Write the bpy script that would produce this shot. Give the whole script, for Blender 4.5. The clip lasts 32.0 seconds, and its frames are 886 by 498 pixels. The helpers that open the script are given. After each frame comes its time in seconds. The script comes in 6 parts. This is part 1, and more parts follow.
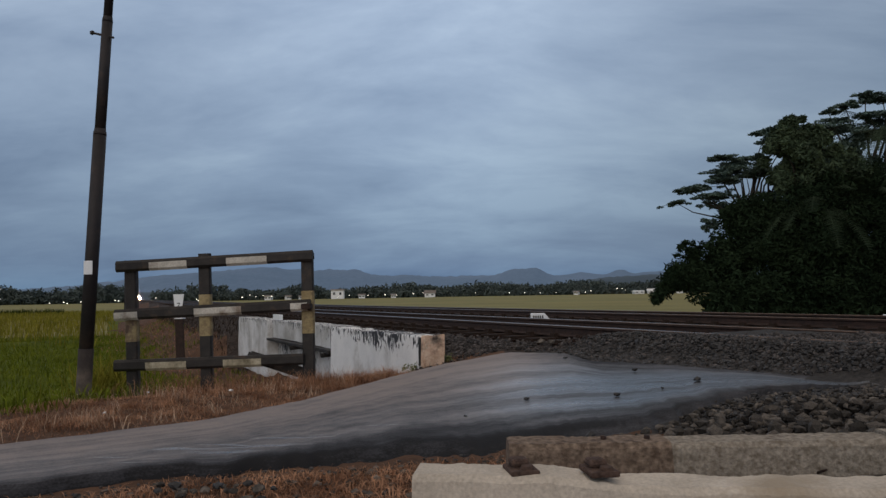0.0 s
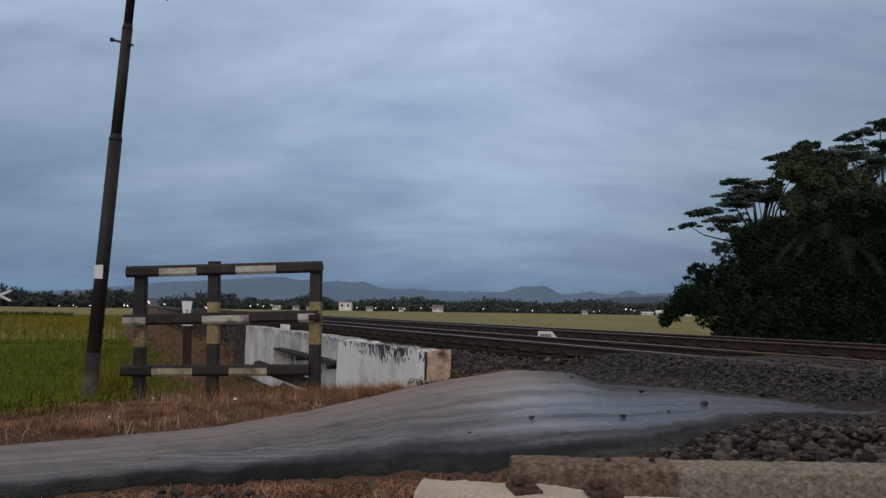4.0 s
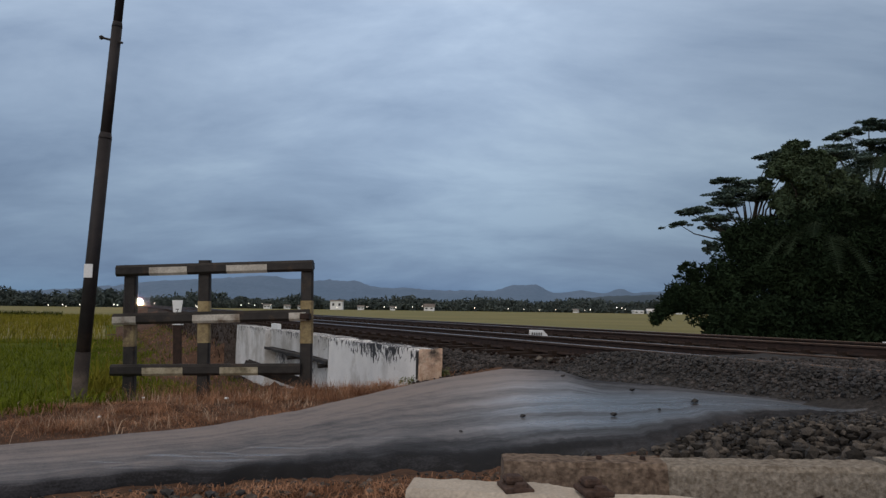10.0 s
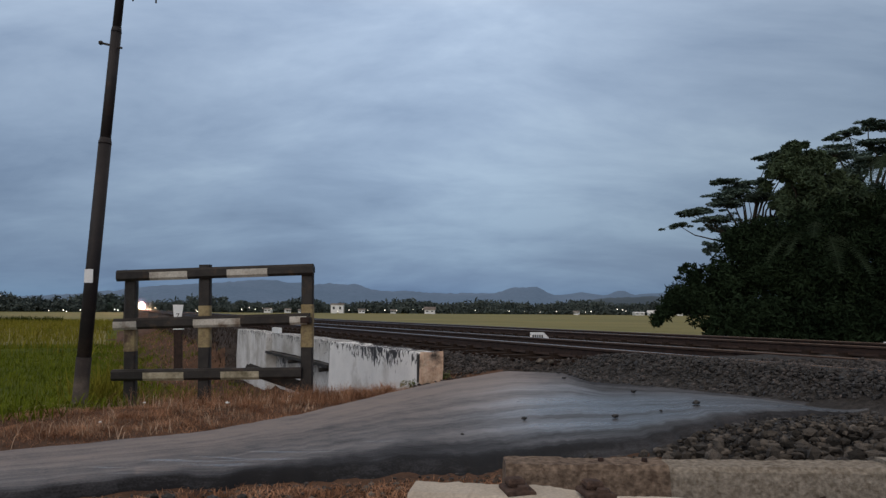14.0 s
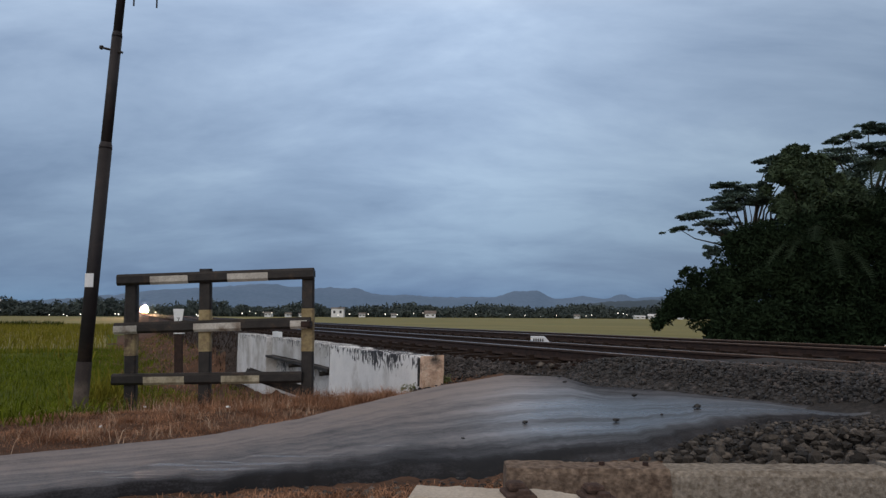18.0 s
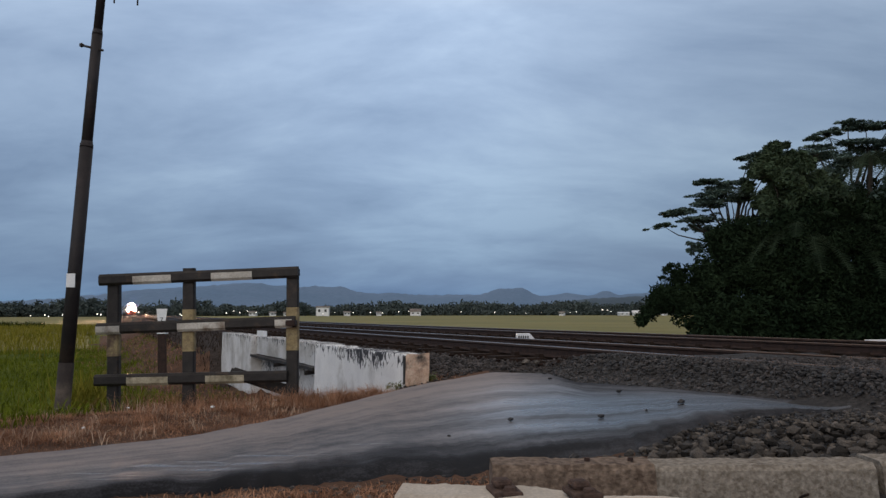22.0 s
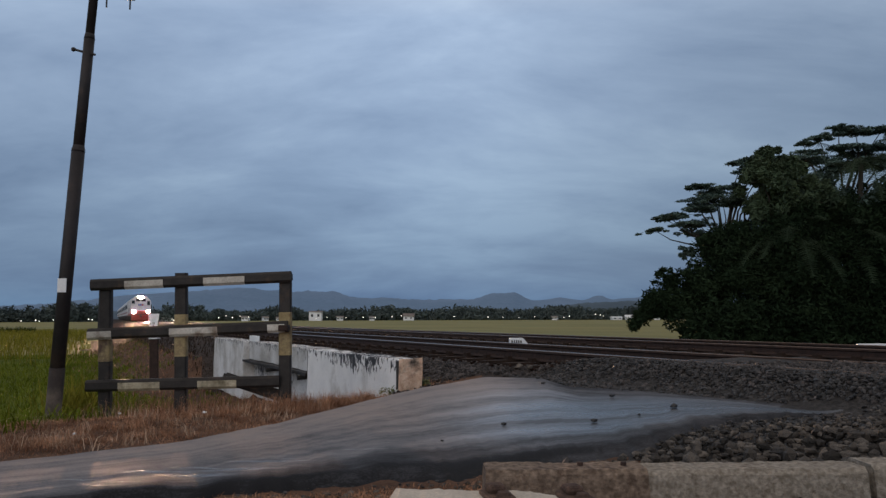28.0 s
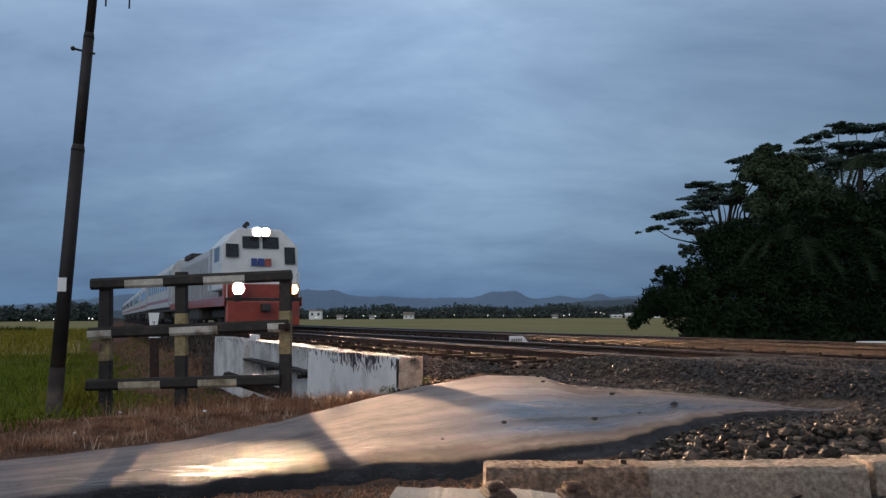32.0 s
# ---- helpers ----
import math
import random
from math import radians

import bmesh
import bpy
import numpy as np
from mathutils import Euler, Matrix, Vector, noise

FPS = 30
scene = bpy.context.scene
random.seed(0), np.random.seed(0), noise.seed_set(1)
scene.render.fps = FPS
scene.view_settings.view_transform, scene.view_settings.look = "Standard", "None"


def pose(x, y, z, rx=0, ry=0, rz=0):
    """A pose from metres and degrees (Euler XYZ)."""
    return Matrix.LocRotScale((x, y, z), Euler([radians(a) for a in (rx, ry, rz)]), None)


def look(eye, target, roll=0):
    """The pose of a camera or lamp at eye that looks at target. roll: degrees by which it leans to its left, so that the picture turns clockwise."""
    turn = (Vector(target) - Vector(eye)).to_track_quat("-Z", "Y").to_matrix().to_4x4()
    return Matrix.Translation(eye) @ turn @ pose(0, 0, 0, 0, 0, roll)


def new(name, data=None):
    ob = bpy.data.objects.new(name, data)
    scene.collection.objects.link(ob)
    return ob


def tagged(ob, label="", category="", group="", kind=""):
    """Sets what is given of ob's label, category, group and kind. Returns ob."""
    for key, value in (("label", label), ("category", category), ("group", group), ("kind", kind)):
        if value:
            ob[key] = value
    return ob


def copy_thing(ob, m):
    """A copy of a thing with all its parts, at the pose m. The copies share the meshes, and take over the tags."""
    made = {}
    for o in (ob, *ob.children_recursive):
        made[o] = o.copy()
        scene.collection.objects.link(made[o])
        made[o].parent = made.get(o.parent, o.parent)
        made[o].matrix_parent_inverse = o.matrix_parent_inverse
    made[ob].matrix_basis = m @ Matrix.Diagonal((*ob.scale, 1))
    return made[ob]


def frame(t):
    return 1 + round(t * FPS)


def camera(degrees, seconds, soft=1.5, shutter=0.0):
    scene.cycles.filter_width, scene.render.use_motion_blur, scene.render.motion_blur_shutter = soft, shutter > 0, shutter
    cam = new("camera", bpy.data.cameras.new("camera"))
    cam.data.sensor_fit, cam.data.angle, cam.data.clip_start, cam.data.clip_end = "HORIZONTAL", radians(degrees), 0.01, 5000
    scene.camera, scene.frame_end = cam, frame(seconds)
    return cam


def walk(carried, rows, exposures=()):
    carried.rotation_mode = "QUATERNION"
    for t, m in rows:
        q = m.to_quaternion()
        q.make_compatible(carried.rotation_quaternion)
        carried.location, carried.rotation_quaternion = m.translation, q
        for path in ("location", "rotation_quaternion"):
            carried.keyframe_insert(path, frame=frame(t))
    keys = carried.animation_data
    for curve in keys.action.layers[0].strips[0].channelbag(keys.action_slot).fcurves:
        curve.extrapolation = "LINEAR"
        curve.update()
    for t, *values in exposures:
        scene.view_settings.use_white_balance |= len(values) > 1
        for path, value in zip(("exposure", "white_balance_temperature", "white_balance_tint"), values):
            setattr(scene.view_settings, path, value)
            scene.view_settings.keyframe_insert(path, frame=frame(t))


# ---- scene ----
EYE = 0.80          # camera height over the lane
cam = camera(61.28, 32.0, soft=1.4)
# seconds, tilt, roll and turn in degrees; the camera turns on one spot
PATH = [
    (0.0, 93.464, 0.974, 1.914),
    (0.5, 93.299, 0.581, 1.868),
    (1.0, 93.337, -0.045, 2.036),
    (1.5, 93.876, -0.528, 2.215),
    (2.0, 94.092, -0.452, 2.212),
    (2.5, 94.217, -0.456, 2.253),
    (3.0, 94.327, -0.738, 2.332),
    (3.5, 94.546, -0.822, 2.516),
    (5.5, 94.666, -0.894, 2.445),
    (6.0, 94.665, -0.975, 2.479),
    (6.5, 94.529, -1.085, 2.124),
    (7.0, 94.546, -0.788, 2.028),
    (7.5, 94.565, -0.779, 1.953),
    (8.0, 94.682, -0.942, 2.176),
    (8.5, 94.658, -1.032, 2.192),
    (9.0, 94.525, -1.024, 2.025),
    (9.5, 94.590, -1.013, 2.018),
    (10.0, 94.533, -0.760, 1.852),
    (10.5, 94.562, -0.777, 1.909),
    (11.0, 94.628, -0.816, 2.015),
    (11.5, 94.653, -0.729, 1.994),
    (12.0, 94.633, -0.878, 1.949),
    (12.5, 94.693, -0.785, 2.033),
    (13.0, 94.605, -0.709, 1.810),
    (13.5, 94.714, -0.515, 1.878),
    (14.0, 94.751, -0.392, 1.901),
    (14.5, 94.778, -0.369, 1.929),
    (16.5, 94.987, -0.444, 2.087),
    (17.0, 94.972, -0.410, 1.973),
    (17.5, 95.006, -0.276, 1.878),
    (18.0, 95.046, -0.326, 1.940),
    (18.5, 95.093, -0.480, 2.004),
    (19.0, 95.174, -0.564, 2.039),
    (19.5, 95.231, -0.535, 2.103),
    (20.0, 95.320, -0.389, 2.129),
    (20.5, 95.340, -0.191, 2.009),
    (21.0, 95.563, -0.142, 1.850),
    (21.5, 95.136, -0.055, 1.910),
    (22.0, 94.883, 0.099, 0.814),
    (22.5, 94.810, 0.020, -0.004),
    (23.0, 95.009, 0.285, 0.025),
    (23.5, 94.948, 0.437, -0.072),
    (24.0, 95.053, 0.344, -0.040),
    (24.5, 95.144, 0.279, 0.023),
    (25.0, 95.191, 0.229, 0.129),
    (25.5, 95.159, 0.240, 0.217),
    (27.5, 95.253, 0.302, 0.293),
    (28.0, 95.238, 0.166, 0.287),
    (28.5, 95.163, 0.058, 0.254),
    (29.0, 95.092, 0.106, 0.222),
    (29.5, 95.028, 0.352, 0.128),
    (30.0, 95.016, 0.238, 0.155),
    (30.5, 95.073, 0.106, 0.257),
    (31.0, 95.147, 0.048, 0.379),
    (31.5, 95.079, 0.013, 0.210),
    (32.0, 95.121, 0.276, 0.295),
]
walk(cam, [(t, pose(0, 0, EYE, rx, ry, rz)) for t, rx, ry, rz in PATH],
     exposures=[(0, -0.12, 6700, 10), (2, -0.1, 6700, 10), (6, 0.0, 6700, 10), (13, 0.0, 6700, 10), (18, 0.08, 6520, 10), (25, 0.02, 6440, 10), (28, -0.15, 6380, 10), (30, -0.26, 6250, 9), (31, -0.18, 6150, 8), (32, -0.28, 5880, 7)])

# ---------------------------------------------------------------- world and sun
world = bpy.data.worlds.new("dusk_sky")
scene.world = world
world.use_nodes = True
wn, wl = world.node_tree.nodes, world.node_tree.links
wn.clear()


def wnode(kind, **kw):
    n = wn.new(kind)
    for k, v in kw.items():
        n.inputs[k].default_value = v
    return n


w_out = wn.new("ShaderNodeOutputWorld")
w_bg = wn.new("ShaderNodeBackground")
w_bg.inputs["Strength"].default_value = 0.1
sky = wn.new("ShaderNodeTexSky")
sky.sky_type = 'NISHITA'
sky.sun_disc = False
sky.sun_elevation = radians(18)
sky.sun_rotation = radians(196.7)
sky.air_density, sky.dust_density = 1.6, 2.0
w_tc = wn.new("ShaderNodeTexCoord")
w_map = wn.new("ShaderNodeMapping")
w_map.inputs["Rotation"].default_value = (0.0, radians(11), radians(20))
w_map.inputs["Scale"].default_value = (1.3, 1.0, 4.8)
w_n1 = wnode("ShaderNodeTexNoise", Scale=2.0, Detail=7.0, Roughness=0.57, Distortion=0.15)
w_n2 = wnode("ShaderNodeTexNoise", Scale=0.8, Detail=3.0, Roughness=0.5)
w_mixn = wn.new("ShaderNodeMath")
w_mixn.operation = 'MULTIPLY_ADD'
w_mixn.inputs[1].default_value = 0.15
w_half = wn.new("ShaderNodeMath")
w_half.operation = 'MULTIPLY_ADD'
w_half.inputs[1].default_value = 0.34
# the deck itself: the view's direction carried up to a level sheet
w_lift = wn.new("ShaderNodeMath")
w_lift.operation = 'ADD'
w_lift.inputs[1].default_value = 0.32
w_flat = wn.new("ShaderNodeVectorMath")
w_flat.operation = 'DIVIDE'
w_cmb = wn.new("ShaderNodeCombineXYZ")
w_dmap = wn.new("ShaderNodeMapping")
w_dmap.inputs["Rotation"].default_value = (0.0, 0.0, radians(-20))
w_dmap.inputs["Scale"].default_value = (0.8, 1.5, 0.0)
w_deck = wnode("ShaderNodeTexNoise", Scale=2.0, Detail=9.0, Roughness=0.58, Distortion=0.3)
w_d2 = wn.new("ShaderNodeMath")
w_d2.operation = 'MULTIPLY'
w_d2.inputs[1].default_value = 0.51
w_ramp = wn.new("ShaderNodeValToRGB")
cr = w_ramp.color_ramp
cr.elements[0].position, cr.elements[0].color = 0.37, (2.44, 3.36, 5.0, 1)
cr.elements[1].position, cr.elements[1].color = 0.61, (4.84, 6.1, 7.78, 1)
mid = cr.elements.new(0.5)
mid.color = (3.6, 4.7, 6.46, 1)
# overcast: paler overhead, greyer towards the horizon
w_sep = wn.new("ShaderNodeSeparateXYZ")
w_up = wn.new("ShaderNodeMapRange")
w_up.inputs["From Min"].default_value, w_up.inputs["From Max"].default_value = 0.0, 0.42
w_up.inputs["To Min"].default_value, w_up.inputs["To Max"].default_value = 0.0, 1.0
w_mul = wn.new("ShaderNodeVectorMath")
w_mul.operation = 'MULTIPLY'
w_tint = wn.new("ShaderNodeMix")
w_tint.data_type = 'RGBA'
w_tint.inputs["A"].default_value = (0.289, 0.412, 0.533, 1)
w_tint.inputs["B"].default_value = (1.30, 1.265, 1.225, 1)
w_over = wn.new("ShaderNodeMix")
w_over.data_type = 'RGBA'
w_over.inputs["Factor"].default_value = 0.93
wl.new(w_tc.outputs["Generated"], w_map.inputs["Vector"])
wl.new(w_map.outputs["Vector"], w_n1.inputs["Vector"])
wl.new(w_map.outputs["Vector"], w_n2.inputs["Vector"])
wl.new(w_n1.outputs["Fac"], w_mixn.inputs[0])
wl.new(w_n2.outputs["Fac"], w_half.inputs[0])
wl.new(w_half.outputs[0], w_mixn.inputs[2])
wl.new(w_d2.outputs[0], w_half.inputs[2])
wl.new(w_mixn.outputs[0], w_ramp.inputs["Fac"])
wl.new(w_tc.outputs["Generated"], w_sep.inputs[0])
wl.new(w_sep.outputs["Z"], w_up.inputs["Value"])
wl.new(w_sep.outputs["Z"], w_lift.inputs[0])
for axis in "XYZ":
    wl.new(w_lift.outputs[0], w_cmb.inputs[axis])
wl.new(w_tc.outputs["Generated"], w_flat.inputs[0])
wl.new(w_cmb.outputs[0], w_flat.inputs[1])
wl.new(w_flat.outputs["Vector"], w_dmap.inputs["Vector"])
wl.new(w_dmap.outputs["Vector"], w_deck.inputs["Vector"])
wl.new(w_deck.outputs["Fac"], w_d2.inputs[0])
# the cloud deck overhead is nearly neutral grey
w_zen = wn.new("ShaderNodeMapRange")
w_zen.inputs["From Min"].default_value, w_zen.inputs["From Max"].default_value = 0.38, 0.75
w_zmix = wn.new("ShaderNodeMix")
w_zmix.data_type = 'RGBA'
w_zmix.inputs["B"].default_value = (5.2, 4.7, 4.3, 1)
wl.new(w_sep.outputs["Z"], w_zen.inputs["Value"])
wl.new(w_zen.outputs["Result"], w_zmix.inputs["Factor"])
wl.new(w_ramp.outputs["Color"], w_zmix.inputs["A"])
wl.new(w_zmix.outputs["Result"], w_mul.inputs[0])
wl.new(w_up.outputs["Result"], w_tint.inputs["Factor"])
# side falloff put into the sky colour, lens darkening included, strongest right
w_pos = wn.new("ShaderNodeMapRange")
w_pos.inputs["From Min"].default_value, w_pos.inputs["From Max"].default_value = -0.5, 0.5
w_side = wn.new("ShaderNodeValToRGB")
w_side.color_ramp.interpolation = 'EASE'
w_side.color_ramp.elements.new(0.45)
for k, (pos, v) in enumerate(((0.0, 0.97), (0.45, 1.08), (1.0, 0.76))):
    w_side.color_ramp.elements[k].position, w_side.color_ramp.elements[k].color = pos, (v, v, v, 1)
wl.new(w_sep.outputs["X"], w_pos.inputs["Value"])
wl.new(w_pos.outputs["Result"], w_side.inputs["Fac"])
w_dim = wn.new("ShaderNodeVectorMath")
w_dim.operation = 'SCALE'
wl.new(w_tint.outputs["Result"], w_dim.inputs[0])
wl.new(w_side.outputs["Color"], w_dim.inputs["Scale"])
wl.new(w_dim.outputs["Vector"], w_mul.inputs[1])
wl.new(sky.outputs["Color"], w_over.inputs["A"])
wl.new(w_mul.outputs["Vector"], w_over.inputs["B"])
wl.new(w_over.outputs["Result"], w_bg.inputs["Color"])
wl.new(w_bg.outputs["Background"], w_out.inputs["Surface"])

sun_data = bpy.data.lights.new("sun", 'SUN')
sun_data.energy, sun_data.angle, sun_data.color = 0.64, radians(40), (1.0, 0.9, 0.8)
sun = new("sun", sun_data)
sun.matrix_world = look((-9, -30, 10.1), (0, 0, 0))

# ---------------------------------------------------------------- materials


def material(name, c1, c2, rough=0.8, scale=8.0, bump=0.2, metal=0.0, fine=60.0, stain=None, rough2=None,
             stretch=(1, 1, 1), coat=0.0, vary=0.0, rot=0.0, spec=0.5):
    """Two tones by coarse noise, fine grain, relief; stain: (colour, amount)."""
    m = bpy.data.materials.new(name)
    m.use_nodes = True
    n, l = m.node_tree.nodes, m.node_tree.links
    b = n["Principled BSDF"]
    tc = n.new("ShaderNodeTexCoord")
    mp = n.new("ShaderNodeMapping")
    mp.inputs["Scale"].default_value = stretch
    mp.inputs["Rotation"].default_value = (0, 0, rot)
    l.new(tc.outputs["Object"], mp.inputs["Vector"])
    a = n.new("ShaderNodeTexNoise")
    a.inputs["Scale"].default_value, a.inputs["Detail"].default_value = scale, 6
    f = n.new("ShaderNodeTexNoise")
    f.inputs["Scale"].default_value, f.inputs["Detail"].default_value = fine, 4
    for t in (a, f):
        l.new(mp.outputs["Vector"], t.inputs["Vector"])
    r = n.new("ShaderNodeValToRGB")
    r.color_ramp.elements[0].position, r.color_ramp.elements[0].color = 0.35, (*c1, 1)
    r.color_ramp.elements[1].position, r.color_ramp.elements[1].color = 0.66, (*c2, 1)
    l.new(a.outputs["Fac"], r.inputs["Fac"])
    g = n.new("ShaderNodeMix")
    g.data_type, g.blend_type = 'RGBA', 'OVERLAY'
    g.inputs["Factor"].default_value = 0.55
    l.new(r.outputs["Color"], g.inputs["A"])
    sat = n.new("ShaderNodeRGBToBW")
    l.new(f.outputs["Color"], sat.inputs["Color"])
    l.new(sat.outputs["Val"], g.inputs["B"])
    col = g.outputs["Result"]
    if stain:
        s = n.new("ShaderNodeTexNoise")
        s.inputs["Scale"].default_value, s.inputs["Detail"].default_value = scale * 0.45, 8
        s.inputs["Roughness"].default_value = 0.65
        l.new(mp.outputs["Vector"], s.inputs["Vector"])
        sr = n.new("ShaderNodeMapRange")
        sr.inputs["From Min"].default_value = 0.62 - 0.25 * stain[1]
        sr.inputs["From Max"].default_value = 0.78 - 0.25 * stain[1]
        l.new(s.outputs["Fac"], sr.inputs["Value"])
        x = n.new("ShaderNodeMix")
        x.data_type = 'RGBA'
        x.inputs["B"].default_value = (*stain[0], 1)
        l.new(sr.outputs["Result"], x.inputs["Factor"])
        l.new(col, x.inputs["A"])
        col = x.outputs["Result"]
    if vary:
        oi = n.new("ShaderNodeNewGeometry")
        vr = n.new("ShaderNodeMapRange")
        vr.inputs["To Min"].default_value, vr.inputs["To Max"].default_value = 1 - vary, 1 + vary
        ob = n.new("ShaderNodeObjectInfo")
        ad = n.new("ShaderNodeMath")
        ad.operation = 'ADD'
        fr = n.new("ShaderNodeMath")
        fr.operation = 'FRACT'
        l.new(oi.outputs["Random Per Island"], ad.inputs[0])
        l.new(ob.outputs["Random"], ad.inputs[1])
        l.new(ad.outputs[0], fr.inputs[0])
        l.new(fr.outputs[0], vr.inputs["Value"])
        hv = n.new("ShaderNodeHueSaturation")
        l.new(vr.outputs["Result"], hv.inputs["Value"])
        l.new(col, hv.inputs["Color"])
        col = hv.outputs["Color"]
    l.new(col, b.inputs["Base Color"])
    b.inputs["Metallic"].default_value = metal
    b.inputs["Roughness"].default_value = rough
    b.inputs["Coat Weight"].default_value = coat
    b.inputs["Specular IOR Level"].default_value = spec
    if rough2 is not None:
        rr = n.new("ShaderNodeMapRange")
        rr.inputs["From Min"].default_value, rr.inputs["From Max"].default_value = 0.38, 0.62
        rr.inputs["To Min"].default_value, rr.inputs["To Max"].default_value = rough, rough2
        l.new(a.outputs["Fac"], rr.inputs["Value"])
        l.new(rr.outputs["Result"], b.inputs["Roughness"])
    if bump:
        bp = n.new("ShaderNodeBump")
        bp.inputs["Strength"].default_value, bp.inputs["Distance"].default_value = bump, 0.02
        l.new(f.outputs["Fac"], bp.inputs["Height"])
        l.new(bp.outputs["Normal"], b.inputs["Normal"])
    return m


def glow(name, colour, strength):
    m = bpy.data.materials.new(name)
    m.use_nodes = True
    n, l = m.node_tree.nodes, m.node_tree.links
    n.clear()
    o = n.new("ShaderNodeOutputMaterial")
    e = n.new("ShaderNodeEmission")
    e.inputs["Color"].default_value, e.inputs["Strength"].default_value = (*colour, 1), strength
    l.new(e.outputs[0], o.inputs["Surface"])
    return m


M_SOIL = material("damp_soil", (0.06, 0.034, 0.022), (0.125, 0.07, 0.045), 0.95, 1.6, 0.5, fine=35, spec=0.15)
M_GRASS = material("wet_grass_ground", (0.064, 0.086, 0.008), (0.115, 0.135, 0.013), 0.95, 0.5, 0.5, fine=20, spec=0.1)
M_RICE = material("ripening_rice", (0.15, 0.138, 0.03), (0.215, 0.185, 0.05), 0.95, 0.05, 0.3, fine=3, stain=((0.13, 0.17, 0.045), 0.35))
M_BALLAST = material("ballast_bed", (0.026, 0.02, 0.017), (0.06, 0.046, 0.04), 0.95, 9, 0.9, fine=45, spec=0.15)
M_STONE = material("crushed_stone", (0.021, 0.0185, 0.0165), (0.115, 0.098, 0.083), 0.75, 14, 0.3, vary=0.75, spec=0.25)
M_BED = material("dark_brown_ballast", (0.012, 0.0066, 0.0048), (0.028, 0.016, 0.012), 0.95, 6, 0.6, vary=0.4, spec=0.12)
M_STONE_WET = material("wet_dark_gravel", (0.018, 0.018, 0.019), (0.05, 0.047, 0.047), 0.6, 14, 0.3, vary=0.6, spec=0.3)
M_GRIT = material("trodden_grit", (0.02, 0.019, 0.0185), (0.056, 0.051, 0.049), 0.8, 26, 1.0, fine=70, spec=0.2)
M_STONE_DARK = material("dark_track_stone", (0.029, 0.0255, 0.0245), (0.082, 0.071, 0.068), 0.8, 14, 0.3, vary=0.6, spec=0.3)
M_CONC = material("old_concrete", (0.18, 0.153, 0.122), (0.325, 0.288, 0.242), 0.9, 42, 0.6, fine=60, stain=((0.10, 0.075, 0.055), 0.3), spec=0.25)
M_CONC_PALE = material("pale_concrete", (0.4, 0.35, 0.29), (0.55, 0.485, 0.41), 0.8, 3, 0.25, fine=80, stain=((0.33, 0.27, 0.2), 0.25))
M_SLEEPER = material("stained_track_sleeper", (0.022, 0.015, 0.012), (0.042, 0.028, 0.022), 0.95, 5, 0.3, spec=0.15)
M_RUST = material("rusted_steel", (0.022, 0.013, 0.011), (0.052, 0.028, 0.021), 0.85, 14, 0.3, metal=0.2, fine=90)
M_RAILTOP = material("polished_rail", (0.085, 0.06, 0.05), (0.15, 0.11, 0.092), 0.27, 6, 0.05, metal=0.75)
M_BLACK = material("weathered_black_paint", (0.0155, 0.0137, 0.013), (0.032, 0.027, 0.0248), 0.6, 9, 0.2, fine=70, stain=((0.08, 0.05, 0.033), 0.25), spec=0.35)
M_WHITE = material("weathered_white_paint", (0.42, 0.39, 0.34), (0.6, 0.57, 0.51), 0.7, 9, 0.25, fine=70, stain=((0.16, 0.11, 0.07), 0.42))
M_YELLOW = material("faded_yellow_white_paint", (0.25, 0.185, 0.085), (0.38, 0.3, 0.155), 0.7, 9, 0.2, fine=70, stain=((0.1, 0.06, 0.04), 0.62))
M_CREAM = material("grimy_cream_paint", (0.28, 0.245, 0.165), (0.45, 0.4, 0.29), 0.7, 9, 0.2, fine=70, stain=((0.12, 0.1, 0.055), 0.5))
M_POLE = material("brown_painted_steel", (0.0135, 0.0115, 0.013), (0.0245, 0.019, 0.0198), 0.7, 7, 0.12, fine=60, stain=((0.06, 0.038, 0.03), 0.3))
M_POLEBASE = material("grey_cement_coat", (0.045, 0.035, 0.029), (0.105, 0.082, 0.066), 0.85, 6, 0.35, fine=60, stain=((0.026, 0.019, 0.017), 0.7))
M_PLATE = material("white_plate", (0.74, 0.76, 0.78), (0.82, 0.83, 0.84), 0.5, 8, 0.05)
M_INK = material("black_ink", (0.02, 0.02, 0.02), (0.03, 0.03, 0.03), 0.6, 8, 0.05)
M_DRY = material("dry_grass", (0.15, 0.07, 0.04), (0.44, 0.245, 0.15), 0.95, 4, 0.1, vary=0.4, spec=0.1)
M_STRAW = material("pale_straw", (0.3, 0.2, 0.14), (0.55, 0.42, 0.31), 0.95, 4, 0.1, vary=0.3, spec=0.1)
# brush colour darkened to carry the bank's shade
M_BRUSH = material("shade_dark_withered_brush", (0.018, 0.013, 0.01), (0.045, 0.031, 0.022), 0.95, 2, 0.1, vary=0.4, spec=0.1)
M_BLADE = material("green_grass_blades", (0.075, 0.105, 0.008), (0.14, 0.162, 0.015), 0.95, 1.0, 0.1, vary=0.22, spec=0.1)
M_RICEBLADE = material("rice_blades", (0.135, 0.135, 0.017), (0.225, 0.195, 0.03), 0.95, 0.4, 0.1, vary=0.2, spec=0.1)
M_BUND = material("rank_bund_grass", (0.03, 0.042, 0.008), (0.06, 0.07, 0.014), 0.95, 0.6, 0.1, vary=0.3, spec=0.1)
M_WEED = material("pale_weed_leaves", (0.1, 0.12, 0.05), (0.2, 0.22, 0.1), 0.9, 6, 0.1, vary=0.4, spec=0.2)
